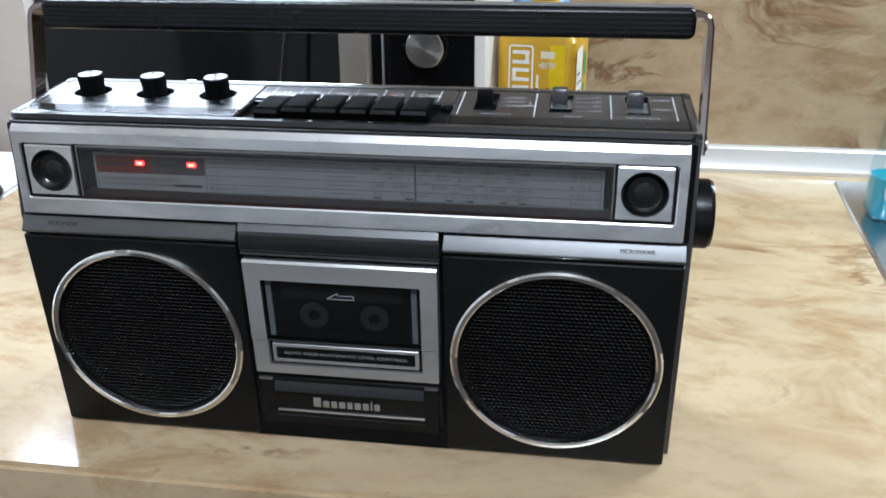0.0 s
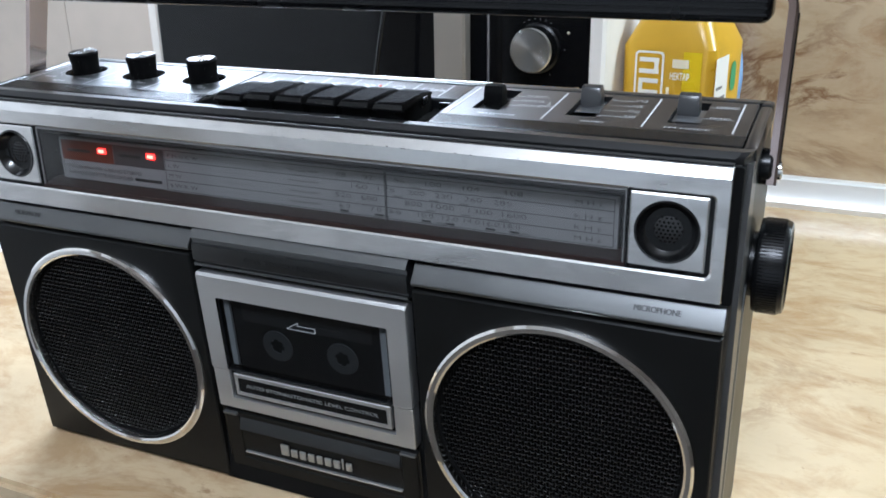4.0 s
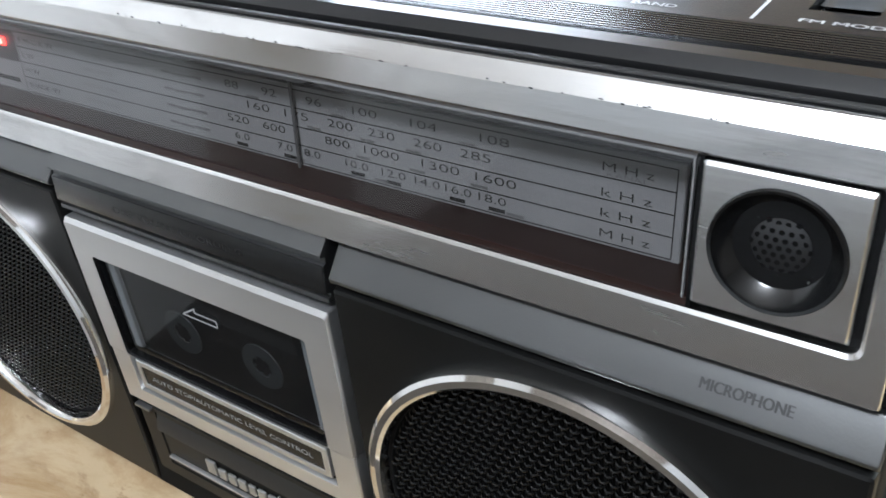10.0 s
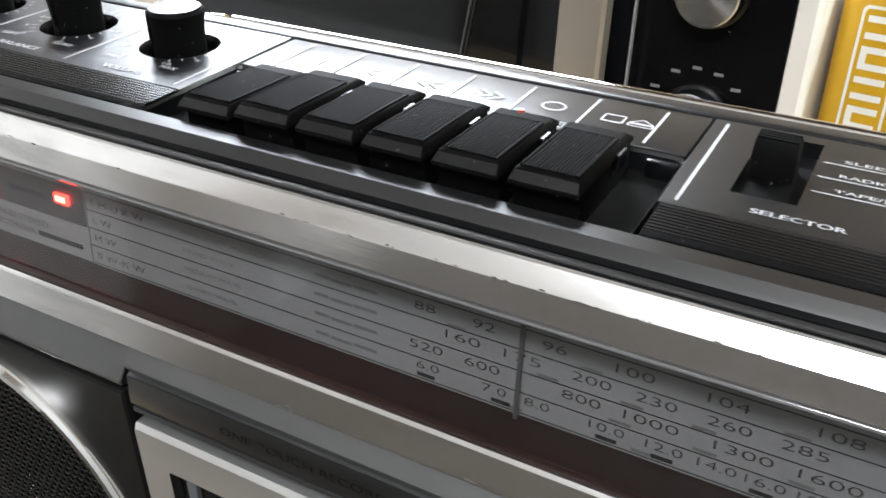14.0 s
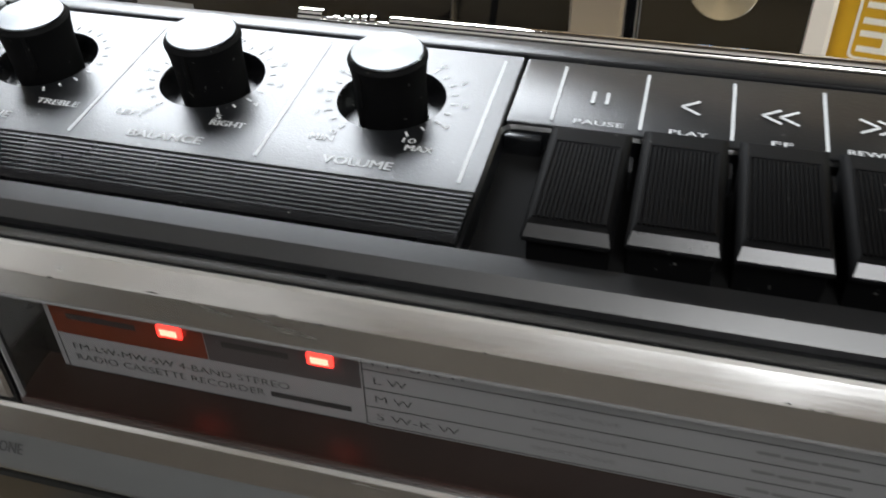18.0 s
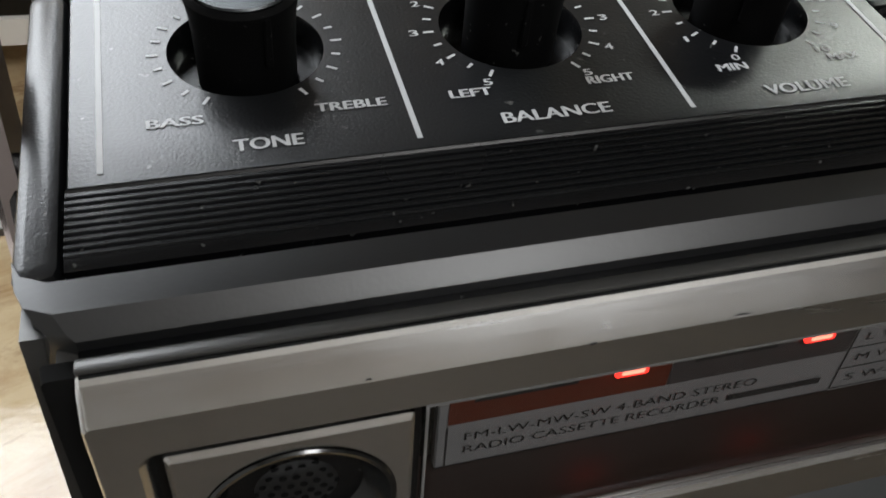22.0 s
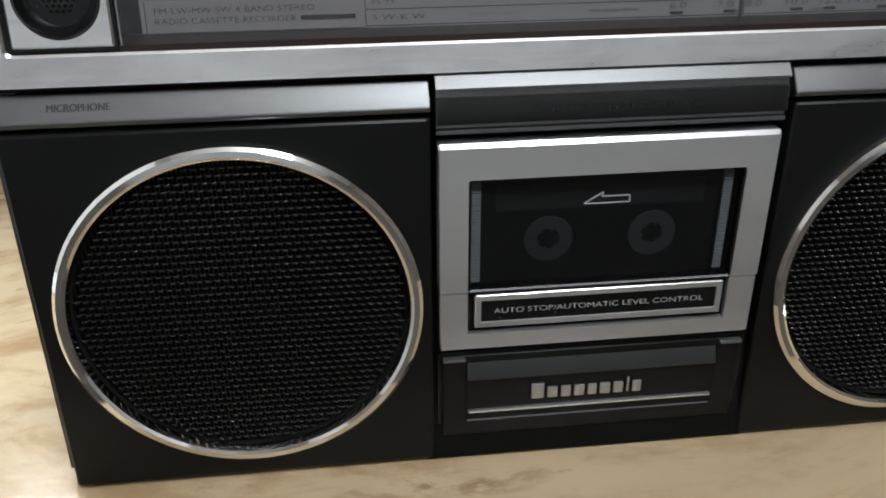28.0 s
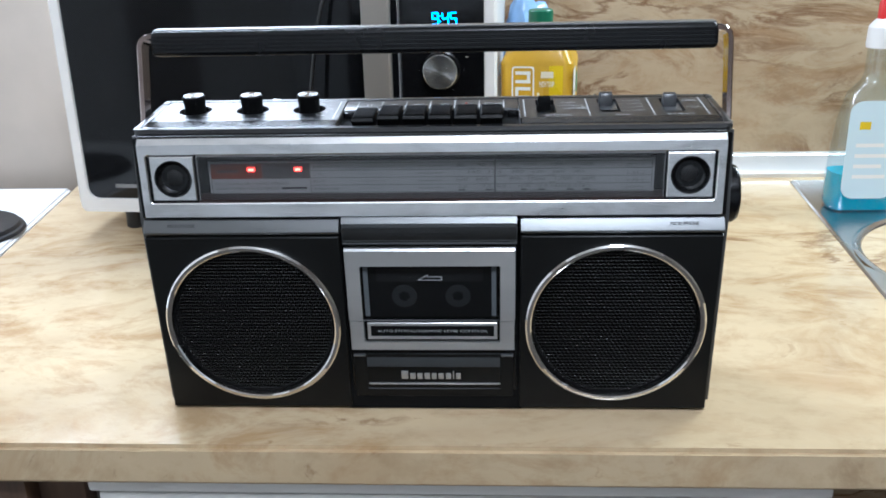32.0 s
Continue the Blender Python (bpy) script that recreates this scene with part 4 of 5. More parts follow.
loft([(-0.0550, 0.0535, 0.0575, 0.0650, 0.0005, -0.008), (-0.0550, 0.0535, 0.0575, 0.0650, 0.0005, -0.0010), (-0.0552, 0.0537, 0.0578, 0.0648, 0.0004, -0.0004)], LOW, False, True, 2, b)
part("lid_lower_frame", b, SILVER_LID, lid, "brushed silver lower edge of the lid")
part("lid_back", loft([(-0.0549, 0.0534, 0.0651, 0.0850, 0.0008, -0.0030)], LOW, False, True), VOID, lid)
b = loft([(-0.0522, 0.0514, 0.0676, 0.0828, 0.0006, -0.003), (-0.0522, 0.0514, 0.0676, 0.0828, 0.0006, -0.0008), (-0.0518, 0.0510, 0.0680, 0.0824, 0.0005, -0.0004), (-0.0497, 0.0489, 0.0702, 0.0802, 0.0004, -0.0004), (-0.0496, 0.0488, 0.0703, 0.0801, 0.0004, -0.0010)], LOW, False, False)
plate = part("lid_label_plate", b, SILVER_LID, radio, "silver-rimmed label strip")
part("label_field", loft([(-0.0497, 0.0489, 0.0702, 0.0802, 0.0003, -0.0009)], LOW, False, True), SMOOTH_BLACK, plate)
writing("lettering", "AUTO STOP/AUTOMATIC LEVEL CONTROL", on_low(-0.0004, 0.0752, -0.0007), 0.0024, 0.0880, HUB_PRINT, plate, bold=-0.004)
part("lid_window", loft([(-0.0547, 0.0532, 0.0846, 0.1326, 0.001, -0.0022)], LOW, False, True), LID_GLASS, lid, "smoked clear window").visible_shadow = False
for x0 in (-0.0535, 0.0470):
    b = bmesh.new()
    for i in range(34):
        z = 0.0872 + i * 0.00126
        rbox(x0, x0 + 0.0036, 0.0042, 0.0054, z, z + 0.0008, 0, 1, b)
    rbox(x0, x0 + 0.0036, 0.0048, 0.0060, 0.0868, 0.1302, 0, 1, b)
    part("ribbed_strip", moved(b, LOWER), RIBBED_GREY, lid, "grey ribbed strip inside the window")
ARROW = ((-0.0100, 0.1205), (-0.0024, 0.1252), (-0.0030, 0.1233), (0.0082, 0.1233), (0.0082, 0.1205))
part("arrow_mark", strokes([(*a, *c) for a, c in zip(ARROW, ARROW[1:] + ARROW[:1])], 0.0006, LOW, -0.0015), WHITE_INK, lid)
# the cassette in the bay
tape = part("cassette", loft([(-0.0505, 0.0500, 0.0800, 0.1300, 0.002, -0.0130), (-0.0505, 0.0500, 0.0800, 0.1300, 0.002, -0.0078), (-0.0498, 0.0493, 0.0807, 0.1293, 0.0018, -0.0070)], LOW, False, True), TAPE, radio, "dark cassette with grey hubs")
part("paper_label", loft([(-0.0435, 0.0405, 0.1165, 0.1272, 0.001, -0.0069), (-0.0435, 0.0405, 0.1165, 0.1272, 0.001, -0.0067)], LOW, False, True), TAPE_LABEL, tape)
for x in (-0.0220, 0.0205):
    m = LOW @ Matrix.Translation((x, 0.1035, -0.0069))
    b = lathe([(0.0044, -0.001), (0.0046, 0.0004), (0.0098, 0.0004), (0.0100, 0.0)], m, 32)
    for i in range(6):
        a = radians(60 * i + 12)
        merge(b, moved(rbox(0.0036, 0.0048, -0.0005, 0.0005, -0.001, 0.0003), m @ Matrix.Rotation(a, 4, "Z")))
    part("hub", b, HUB, tape)
# lip over the lid
b = prism([(0.0120, 0.1763), (0.0042, 0.1766), (0.0036, 0.1762), (-0.0022, 0.1684), (-0.0022, 0.1677), (-0.0002, 0.1671), (-0.0002, 0.1650), (-0.0014, 0.1644), (-0.0014, 0.1550), (0.0008, 0.1544), (0.0008, 0.1532), (-0.0006, 0.1528), (-0.0006, 0.1512), (0.0120, 0.1512)], -0.0672, 0.0664)
lip = part("lid_lip", b, SATIN_GREY, radio, "dark grey pull lip with embossed words", angle=18)
face = part("lip_face", rbox(-0.0670, 0.0662, -0.0017, 0.0010, 0.1549, 0.1645, 0.0003, 2), LIP_BLACK, lip, "black front with embossed letters")
writing("lettering", "ONE TOUCH RECORDING", on_front(0.0003, 0.1598, 0.0017), 0.0024, 0.0640, GLOSS_BLACK, face, deep=0.0006, bold=-0.006)
# base block under the lid
b = loft([(-0.0655, 0.0643, 0.0118, 0.0530, 0.001, -0.008), (-0.0655, 0.0643, 0.0118, 0.0530, 0.001, -0.0030), (-0.0650, 0.0638, 0.0123, 0.0526, 0.001, -0.0024), (-0.0556, 0.0544, 0.0190, 0.0508, 0.001, -0.0024), (-0.0551, 0.0539, 0.0195, 0.0504, 0.001, -0.0030)], LOW, False, True)
base = part("bay_base", b, BAFFLE, radio)
part("bay_rim", loft([(-0.0672, 0.0660, 0.0100, 0.0545, 0.001, -0.0036), (-0.0658, 0.0646, 0.0115, 0.0532, 0.001, -0.0036)], LOW, False, False), SMOOTH_BLACK, base)
m = LOWER @ Matrix.Translation((0, 0, 0))
part("name_bevel", moved(prism([(0.0040, 0.0500), (0.0032, 0.0497), (0.0006, 0.0420), (0.0006, 0.0414), (0.0040, 0.0414)], -0.0548, 0.0536), m), LIP_GREY, base, "sloping grey strip")
part("name_line", moved(rbox(-0.0542, 0.0537, 0.0012, 0.0032, 0.0240, 0.0249, 0.0002), m), SILVER_LID, base, "thin silver line")
for x0 in (-0.0652, 0.0545):
    part("corner_tab", moved(rbox(x0, x0 + 0.0095, 0.0004, 0.0040, 0.0512, 0.0528, 0.0003), m), GREY_TRIM, base)
x = -0.0271
for w, h in ((0.0066, 0.0078), (0.0056, 0.0056), (0.0054, 0.0056), (0.0056, 0.0056), (0.0050, 0.0056), (0.0056, 0.0056), (0.0054, 0.0056), (0.0022, 0.0078), (0.0050, 0.0056)):
    part("badge_bar", moved(rbox(x, x + w - 0.0009, 0.0010, 0.0026, 0.0292, 0.0292 + h, 0.0007, 2), m), BADGE, base, "silver raised bar of the maker's badge")
    x += w + 0.0004

# dial panel
panel = part("dial_panel", loft([(-0.2183, 0.2183, 0.1734, 0.2350, 0.0010, -0.0056), (-0.2183, 0.2183, 0.1734, 0.2350, 0.0010, -0.0046), (-0.2183, 0.2183, 0.1734, 0.2344, 0.0010, -0.0034), (-0.2183, 0.2183, 0.1735, 0.2306, 0.0010, -0.0003), (-0.2180, 0.2180, 0.1738, 0.2302, 0.0010, 0.0000), (-0.2131, 0.2131, 0.1840, 0.2231, 0.0030, 0.0000), (-0.2122, 0.2122, 0.1849, 0.2222, 0.0026, -0.0008), (-0.2122, 0.2122, 0.1849, 0.2222, 0.0026, -0.0060)], FRONT, False, False, 5), SILVER, radio, "brushed aluminium dial frame with worn upper edge", angle=12)
part("panel_skirt", loft([(-0.2178, 0.2178, 0.1739, 0.2344, 0.0010, -0.0056), (-0.2178, 0.2178, 0.1739, 0.2344, 0.0010, -0.0150)], FRONT, False, False, 5), SMOOTH_BLACK, panel)
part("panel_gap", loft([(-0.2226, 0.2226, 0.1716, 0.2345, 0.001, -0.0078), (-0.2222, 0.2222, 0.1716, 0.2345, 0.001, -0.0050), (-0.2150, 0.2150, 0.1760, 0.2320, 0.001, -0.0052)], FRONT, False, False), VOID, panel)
part("recess_floor", loft([(-0.2122, -0.1745, 0.1849, 0.2222, 0.002, -0.0040)], FRONT, False, True), SMOOTH_BLACK, panel)
part("recess_floor", loft([(0.1745, 0.2122, 0.1849, 0.2222, 0.002, -0.0040)], FRONT, False, True), SMOOTH_BLACK, panel)
for s in (-1, 1):
    x0, x1 = (-0.2100, -0.1762) if s < 0 else (0.1762, 0.2100)
    cx, cz = s * 0.1930, 0.2040
    b = holed(x0 + 0.0007, x1 - 0.0007, 0.1876, 0.2204, cx, cz, 0.0142, FRONT, 0.0)
    loft([(x0 + 0.0007, x1 - 0.0007, 0.1876, 0.2204, 0.0001, 0.0), (x0, x1, 0.1869, 0.2213, 0.0006, -0.0007), (x0, x1, 0.1869, 0.2213, 0.0006, -0.0050)], FRONT, False, False, 2, b)
    bmesh.ops.remove_doubles(b, verts=b.verts[:], dist=0.00005)
    mic = part("microphone_plate", b, SILVER, radio, "square brushed microphone plate", smooth=False)
    m = FRONT @ Matrix.Translation((cx, cz, 0))
    part("microphone_cup", lathe([(0.0144, 0.0002), (0.0141, 0.0006), (0.0134, 0.0004), (0.0128, -0.0008), (0.0106, -0.0036), (0.0092, -0.0048), (0.0082, -0.0052), (0.0078, -0.0060)], m, 56), GLOSS_BLACK, mic, "glossy black dished cup")
    b = lathe([(0.0080, -0.0060), (0.0074, -0.0046), (0.0055, -0.0036), (0.0030, -0.0031), (0.0008, -0.0030)], m, 40, False, True)
    part("microphone_dome", b, MIC_BLACK, mic)
    for i in range(-3, 4):
        for j in range(-3, 4):
            u, v = (i + 0.5 * (j % 2)) * 0.00195, j * 0.00175
            if math.hypot(u, v) < 0.0062:
                q = m @ Matrix.Translation((u, v, -0.00300 - 0.0016 * (math.hypot(u, v) / 0.0074) ** 2 + 0.0002))
                part("microphone_hole", lathe([(0.00062, 0.0001), (0.00030, 0.00012)], q, 10, False, True), VOID, mic)

# dial behind its pane
X0, X1 = -0.1752, 0.1752
part("dial_ceiling", rbox(X0, X1, 0.0032, 0.0150, 0.2216, 0.2232), MIRROR_BLACK, panel, "polished black ceiling over the dial")
part("dial_bevel", prism([(0.0027, 0.2215), (0.0027, 0.2205), (0.0058, 0.2174), (0.0064, 0.2177), (0.0064, 0.2215)], X0, X1), MIRROR_BLACK, panel, "polished black sloping strip above the dial", angle=10)
part("dial_ledge", moved(prism([(0.0016, 0.1850), (0.0016, 0.1870), (0.0126, 0.1888), (0.0150, 0.1888), (0.0150, 0.1850)], X0, X1), Matrix()), LEDGE_RED, panel, "glossy red-brown ledge inside the dial")
for s in (-1, 1):
    part("dial_cheek", rbox(min(s * 0.1752, s * 0.1762), max(s * 0.1752, s * 0.1762), 0.001, 0.0150, 0.1850, 0.2230), SMOOTH_BLACK, panel)
dial = part("dial_plate", rbox(-0.1690, 0.1690, 0.0120, 0.0140, 0.1880, 0.2140, 0.0003, 1), PLATE, radio, "grey frequency scale plate")
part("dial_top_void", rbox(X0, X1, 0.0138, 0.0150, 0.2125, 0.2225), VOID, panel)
SC = FRONT @ Matrix.Translation((0, 0, -0.0120))
ROWS = (0.2125, 0.2068, 0.2010, 0.1952, 0.1894)
b = strokes([(-0.0905, z, 0.1670, z) for z in ROWS], 0.00032, SC, 0.00012)
strokes([(-0.0905, 0.1894, -0.0905, 0.2125), (0.1670, 0.1894, 0.1670, 0.2125), (-0.1672, 0.1890, -0.1672, 0.2000), (-0.1690, 0.1890, -0.0905, 0.1890)], 0.00032, SC, 0.00012, b)
part("scale_lines", b, BLACK_INK, dial)
part("stereo_field", flat([(-0.1672, 0.2006, 0.0002), (-0.1278, 0.2006, 0.0002), (-0.1278, 0.2126, 0.0002), (-0.1672, 0.2126, 0.0002)], SC), PLATE_RED, dial, "orange-brown indicator field")
part("power_field", flat([(-0.1276, 0.2006, 0.0002), (-0.0910, 0.2006, 0.0002), (-0.0910, 0.2126, 0.0002), (-0.1276, 0.2126, 0.0002)], SC), PLATE_DARK, dial, "dark grey indicator field")


def scale_text(words, u, v, h, w, ink=DIAL_INK, align="CENTER"):
    writing("lettering", words, SC @ Matrix.Translation((u, v, 0.00025)), h, w, ink, dial, align, bold=-0.012)


scale_text("FM-LW-MW-SW 4-BAND STEREO", -0.1640, 0.1967, 0.0021, 0.0555, BLACK_INK, "LEFT")
scale_text("RADIO CASSETTE RECORDER", -0.1640, 0.1931, 0.0021, 0.0490, BLACK_INK, "LEFT")
part("model_bar", strokes([(-0.1135, 0.1931, -0.0940, 0.1931)], 0.0017, SC, 0.00025), BLACK_INK, dial)
for u0, u1 in ((-0.1630, -0.1450), (-0.1235, -0.1075)):
    part("field_bar", strokes([(u0, 0.2066, u1, 0.2066)], 0.0018, SC, 0.0003), BLACK_INK, dial)
for words, u, v, w in (("F M-U K W", -0.0880, 0.2096, 0.0210), ("L W", -0.0880, 0.2040, 0.0075), ("M W", -0.0880, 0.1982, 0.0085), ("S W-K W", -0.0880, 0.1924, 0.0190)):
    scale_text(words, u, v, 0.0021, w, BLACK_INK, "LEFT")
for words, v, w in (("FREQUENCY MODULATION", 0.2096, 0.036), ("LONG WAVE", 0.2040, 0.018), ("MEDIUM WAVE", 0.1982, 0.0200), ("SHORT WAVE", 0.1924, 0.0180)):
    scale_text(words, -0.0530, v, 0.0013, w, FAINT_INK, "LEFT")
b = bmesh.new()
for z in (0.2096, 0.2040, 0.1982, 0.1924):
    strokes([(-0.0085, z, -0.0040, z), (-0.0034, z - 0.0002, 0.0030, z - 0.0002), (0.0036, z, 0.0105, z)], 0.0009, SC, 0.00025, b)
for u, v in ((0.030, 0.2074), (0.064, 0.2074), (0.108, 0.2074), (0.054, 0.2018), (0.074, 0.2018), (0.090, 0.2018), (0.072, 0.1962), (0.091, 0.1962), (0.111, 0.1962), (0.046, 0.1904), (0.078, 0.1904), (0.122, 0.1904)):
    strokes([(u, v, u + 0.0052, v)], 0.0008, SC, 0.00025, b)
part("small_print_bars", b, FAINT_INK, dial)
for u in (0.0225, 0.0430, 0.0695, 0.0825, 0.1040, 0.1165):
    part("band_block", strokes([(u, 0.1906, u + 0.0050, 0.1906)], 0.0011, SC, 0.00025), BLACK_INK, dial)
for words, u in (("88", 0.0240), ("92", 0.0398), ("96", 0.0575), ("100", 0.0763), ("104", 0.0964), ("108", 0.1185)):
    scale_text(words, u, 0.2101, 0.0024, 0.0029 * len(words))
for words, u in (("160", 0.0345), ("175", 0.0500), ("200", 0.0669), ("230", 0.0817), ("260", 0.0974), ("285", 0.1126)):
    scale_text(words, u, 0.2047, 0.0024, 0.0031 * len(words))
for words, u in (("520", 0.0247), ("600", 0.0400), ("800", 0.0651), ("1000", 0.0813), ("1300", 0.1013), ("1600", 0.1187)):
    scale_text(words, u, 0.1990, 0.0024, 0.0031 * len(words))
for words, u in (("6.0", 0.0254), ("7.0", 0.0436), ("8.0", 0.0547), ("10.0", 0.0718), ("12.0", 0.0851), ("14.0", 0.0967), ("16.0", 0.1069), ("18.0", 0.1176)):
    scale_text(words, u, 0.1934, 0.0023, 0.0021 * len(words))
for words, v in (("M H z", 0.2097), ("k H z", 0.2030), ("k H z", 0.1976), ("M H z", 0.1920)):
    scale_text(words, 0.1550, v, 0.0023, 0.0130)
scale_text("KANAL", 0.1550, 0.2078, 0.0011, 0.0105, FAINT_INK)
part("tuning_pointer", rbox(0.0494, 0.0506, 0.0102, 0.0112, 0.1866, 0.2160, 0.0003, 1), NEEDLE, panel, "dull grey upright tuning pointer")
for x in (-0.1358, -0.0997):
    led = part("indicator_lamp", rbox(x - 0.0030, x + 0.0030, 0.0107, 0.0118, 0.2063, 0.2096, 0.0004, 2), LED, radio, "glowing red indicator lamp")
    part("lamp_core", rbox(x - 0.0021, x + 0.0021, 0.0105, 0.0110, 0.2070, 0.2089, 0.0002, 1), LED_CORE, led)
pane = part("dial_pane", flat([(X0, 0.1852, -0.0022), (X1, 0.1852, -0.0022), (X1, 0.2222, -0.0022), (X0, 0.2222, -0.0022)], FRONT), DIAL_GLASS, radio, "clear glossy dial pane")
pane.visible_shadow = False
for x in (-0.1744, 0.1738):
    part("pane_edge", rbox(x, x + 0.0005, 0.0012, 0.0024, 0.1868, 0.2206, 0.0001, 1), PANE_EDGE, pane, "pale thin edge of the pane")
part("pane_top_edge", prism([(0.0014, 0.2206), (0.0014, 0.2212), (0.0022, 0.2221), (0.0030, 0.2221), (0.0030, 0.2206)], -0.1744, 0.1743), PANE_EDGE, pane, "polished upper edge of the pane")
# chips along the frame's upper edge
b = bmesh.new()
rng = random.Random(4)
for i in range(46):
    u = rng.uniform(-0.03, 0.215) if i % 3 else rng.uniform(-0.2, 0.215)
    n, w = rng.randint(4, 6), rng.uniform(0.0002, 0.0009) * (2.2 if i % 9 == 0 else 1)
    k = rng.uniform(0.00, 0.10)
    y, z = -0.0 + 0.0034 * k - 0.00012, 0.2302 + 0.0042 * k
    b.faces.new([b.verts.new((u + w * math.cos(6.28 * j / n) * rng.uniform(0.5, 1.3), y, z + 0.00022 * math.sin(6.28 * j / n) * rng.uniform(0.5, 1.4))) for j in range(n)])
tagged(part("worn_chips", b, BLACK_INK, panel, smooth=False), kind="stuff")

# top: front ledge, bright strip, sloping deck
b = bmesh.new()
rows = []
for y, z, x in ((0.0172, 0.2300, 0.2252), (0.0172, 0.2394, 0.2252), (0.0168, 0.2398, 0.2252), (0.0112, 0.2396, 0.2245), (0.0092, 0.2378, 0.2232), (0.0084, 0.2370, 0.2222), (0.0084, 0.2352, 0.2222), (0.0100, 0.2300, 0.2235)):
    rows.append([b.verts.new((-x, y + 0.0048, z)), b.verts.new((-x + 0.0012, y + 0.0018, z)), b.verts.new((-x + 0.0046, y, z)), b.verts.new((x - 0.0046, y, z)), b.verts.new((x - 0.0012, y + 0.0018, z)), b.verts.new((x, y + 0.0048, z))])
for p, q in zip(rows, rows[1:] + rows[:1]):
    for i in range(5):
        b.faces.new((p[i], p[i + 1], q[i + 1], q[i]))
b.faces.new([r[0] for r in rows])
b.faces.new([r[5] for r in rows])
part("front_ledge", b, LEDGE_SATIN, radio, "satin charcoal chamfered ledge above the dial", angle=24)
part("ledge_groove", rbox(-0.2176, 0.2176, 0.0042, 0.0090, 0.2345, 0.2354), SMOOTH_BLACK, radio)
part("ledge_strip", rbox(-0.2180, 0.2180, 0.0044, 0.0066, 0.2352, 0.2361, 0.0003, 2), CHARCOAL, radio, "thin grey trim strip")


def deck_box(name, u0, u1, v0, v1, w0, w1, material, parent, bevel=0.0, label=""):
    k = min(bevel, abs(w1 - w0) / 2)
    rects = [(u0, u1, v0, v1, bevel, w0), (u0, u1, v0, v1, bevel, w1 - k), (u0 + k * 0.3, u1 - k * 0.3, v0 + k * 0.3, v1 - k * 0.3, bevel, w1 - k * 0.3), (u0 + k, u1 - k, v0 + k, v1 - k, bevel, w1)] if bevel else [(u0, u1, v0, v1, 0, w0), (u0, u1, v0, v1, 0, w1)]
    return part(name, loft(rects, DECK, True, True, 2), material, parent, label)


deck = deck_box("deck_bed", -0.2205, 0.2205, 0.0176, 0.0886, -0.0120, -0.0060, VOID, radio)
# left plate with three round wells
KNOBS = ((-0.1906, 0.0636), (-0.1440, 0.0636), (-0.0980, 0.0636))
V0, V1 = 0.0342, 0.0868
b = bmesh.new()
cuts = (-0.2184, -0.1676, -0.1218, -0.0710)
for (cu, cv), u0, u1 in zip(KNOBS, cuts, cuts[1:]):
    holed(u0, u1, V0, V1, cu, cv, 0.0129, DECK, 0.0, b)
loft([(-0.2184, -0.0710, V0, V1, 0.0001, 0.0), (-0.2188, -0.0706, V0 - 0.0002, V1 + 0.0004, 0.0004, -0.0006), (-0.2188, -0.0706, V0 - 0.0002, V1 + 0.0004, 0.0004, -0.0060)], DECK, False, False, 2, b)
bmesh.ops.remove_doubles(b, verts=b.verts[:], dist=0.00018)
part("control_plate", b, DECK_BLACK, deck, "black grained plate with white lettering")
# right plate with three slots
SLOTS = ((0.0826, 0.0974), (0.1318, 0.1470), (0.1812, 0.1964))
S0, S1 = 0.0466, 0.0826
b = bmesh.new()
cuts = [0.0696] + [u for s in SLOTS for u in s] + [0.2184]
grid = [[b.verts.new(DECK @ Vector((u, v, 0))) for v in (V0, S0, S1, V1)] for u in cuts]
for i, (p, q) in enumerate(zip(grid, grid[1:])):
    for k in range(3):
        if k != 1 or i % 2 == 0:
            b.faces.new((p[k], q[k], q[k + 1], p[k + 1]))
    if i % 2:
        rim = (p[1], q[1], q[2], p[2])
        low = [b.verts.new(c.co - DECK.to_3x3() @ Vector((0, 0, 0.0042))) for c in rim]
        for k in range(4):
            b.faces.new((rim[k], rim[(k + 1) % 4], low[(k + 1) % 4], low[k]))
        b.faces.new(low)
loft([(0.0696, 0.2184, V0, V1, 0.0001, 0.0), (0.0692, 0.2188, V0 - 0.0002, V1 + 0.0004, 0.0004, -0.0006), (0.0692, 0.2188, V0 - 0.0002, V1 + 0.0004, 0.0004, -0.0060)], DECK, False, False, 2, b)
bmesh.ops.remove_doubles(b, verts=b.verts[:], dist=0.00018)
part("control_plate", b, DECK_BLACK, deck, "black grained plate with three slide switches")
# ribbed bands before both plates
for u0, u1 in ((-0.2188, -0.0712), (0.0706, 0.2188)):
    b = bmesh.new()
    n = 9
    prof = [(0.0188, -0.005), (0.0188, -0.0004), (0.0206, 0.0)]
    for i in range(n):
        v = 0.0210 + i * 0.00140
        prof += [(v, 0.0), (v + 0.0001, 0.00018), (v + 0.0007, 0.00018), (v + 0.0008, -0.0003), (v + 0.0013, -0.0003)]
    prof += [(0.0339, 0.0), (0.0339, -0.005)]
    rows = [[b.verts.new(DECK @ Vector((u, v, w))) for v, w in prof] for u in (u0, u1)]
    for i in range(len(prof) - 1):
        b.faces.new((rows[0][i], rows[0][i + 1], rows[1][i + 1], rows[1][i]))
    b.faces.new(rows[0])
    b.faces.new(rows[1])
    part("ribbed_band", b, SMOOTH_BLACK, deck, angle=20)
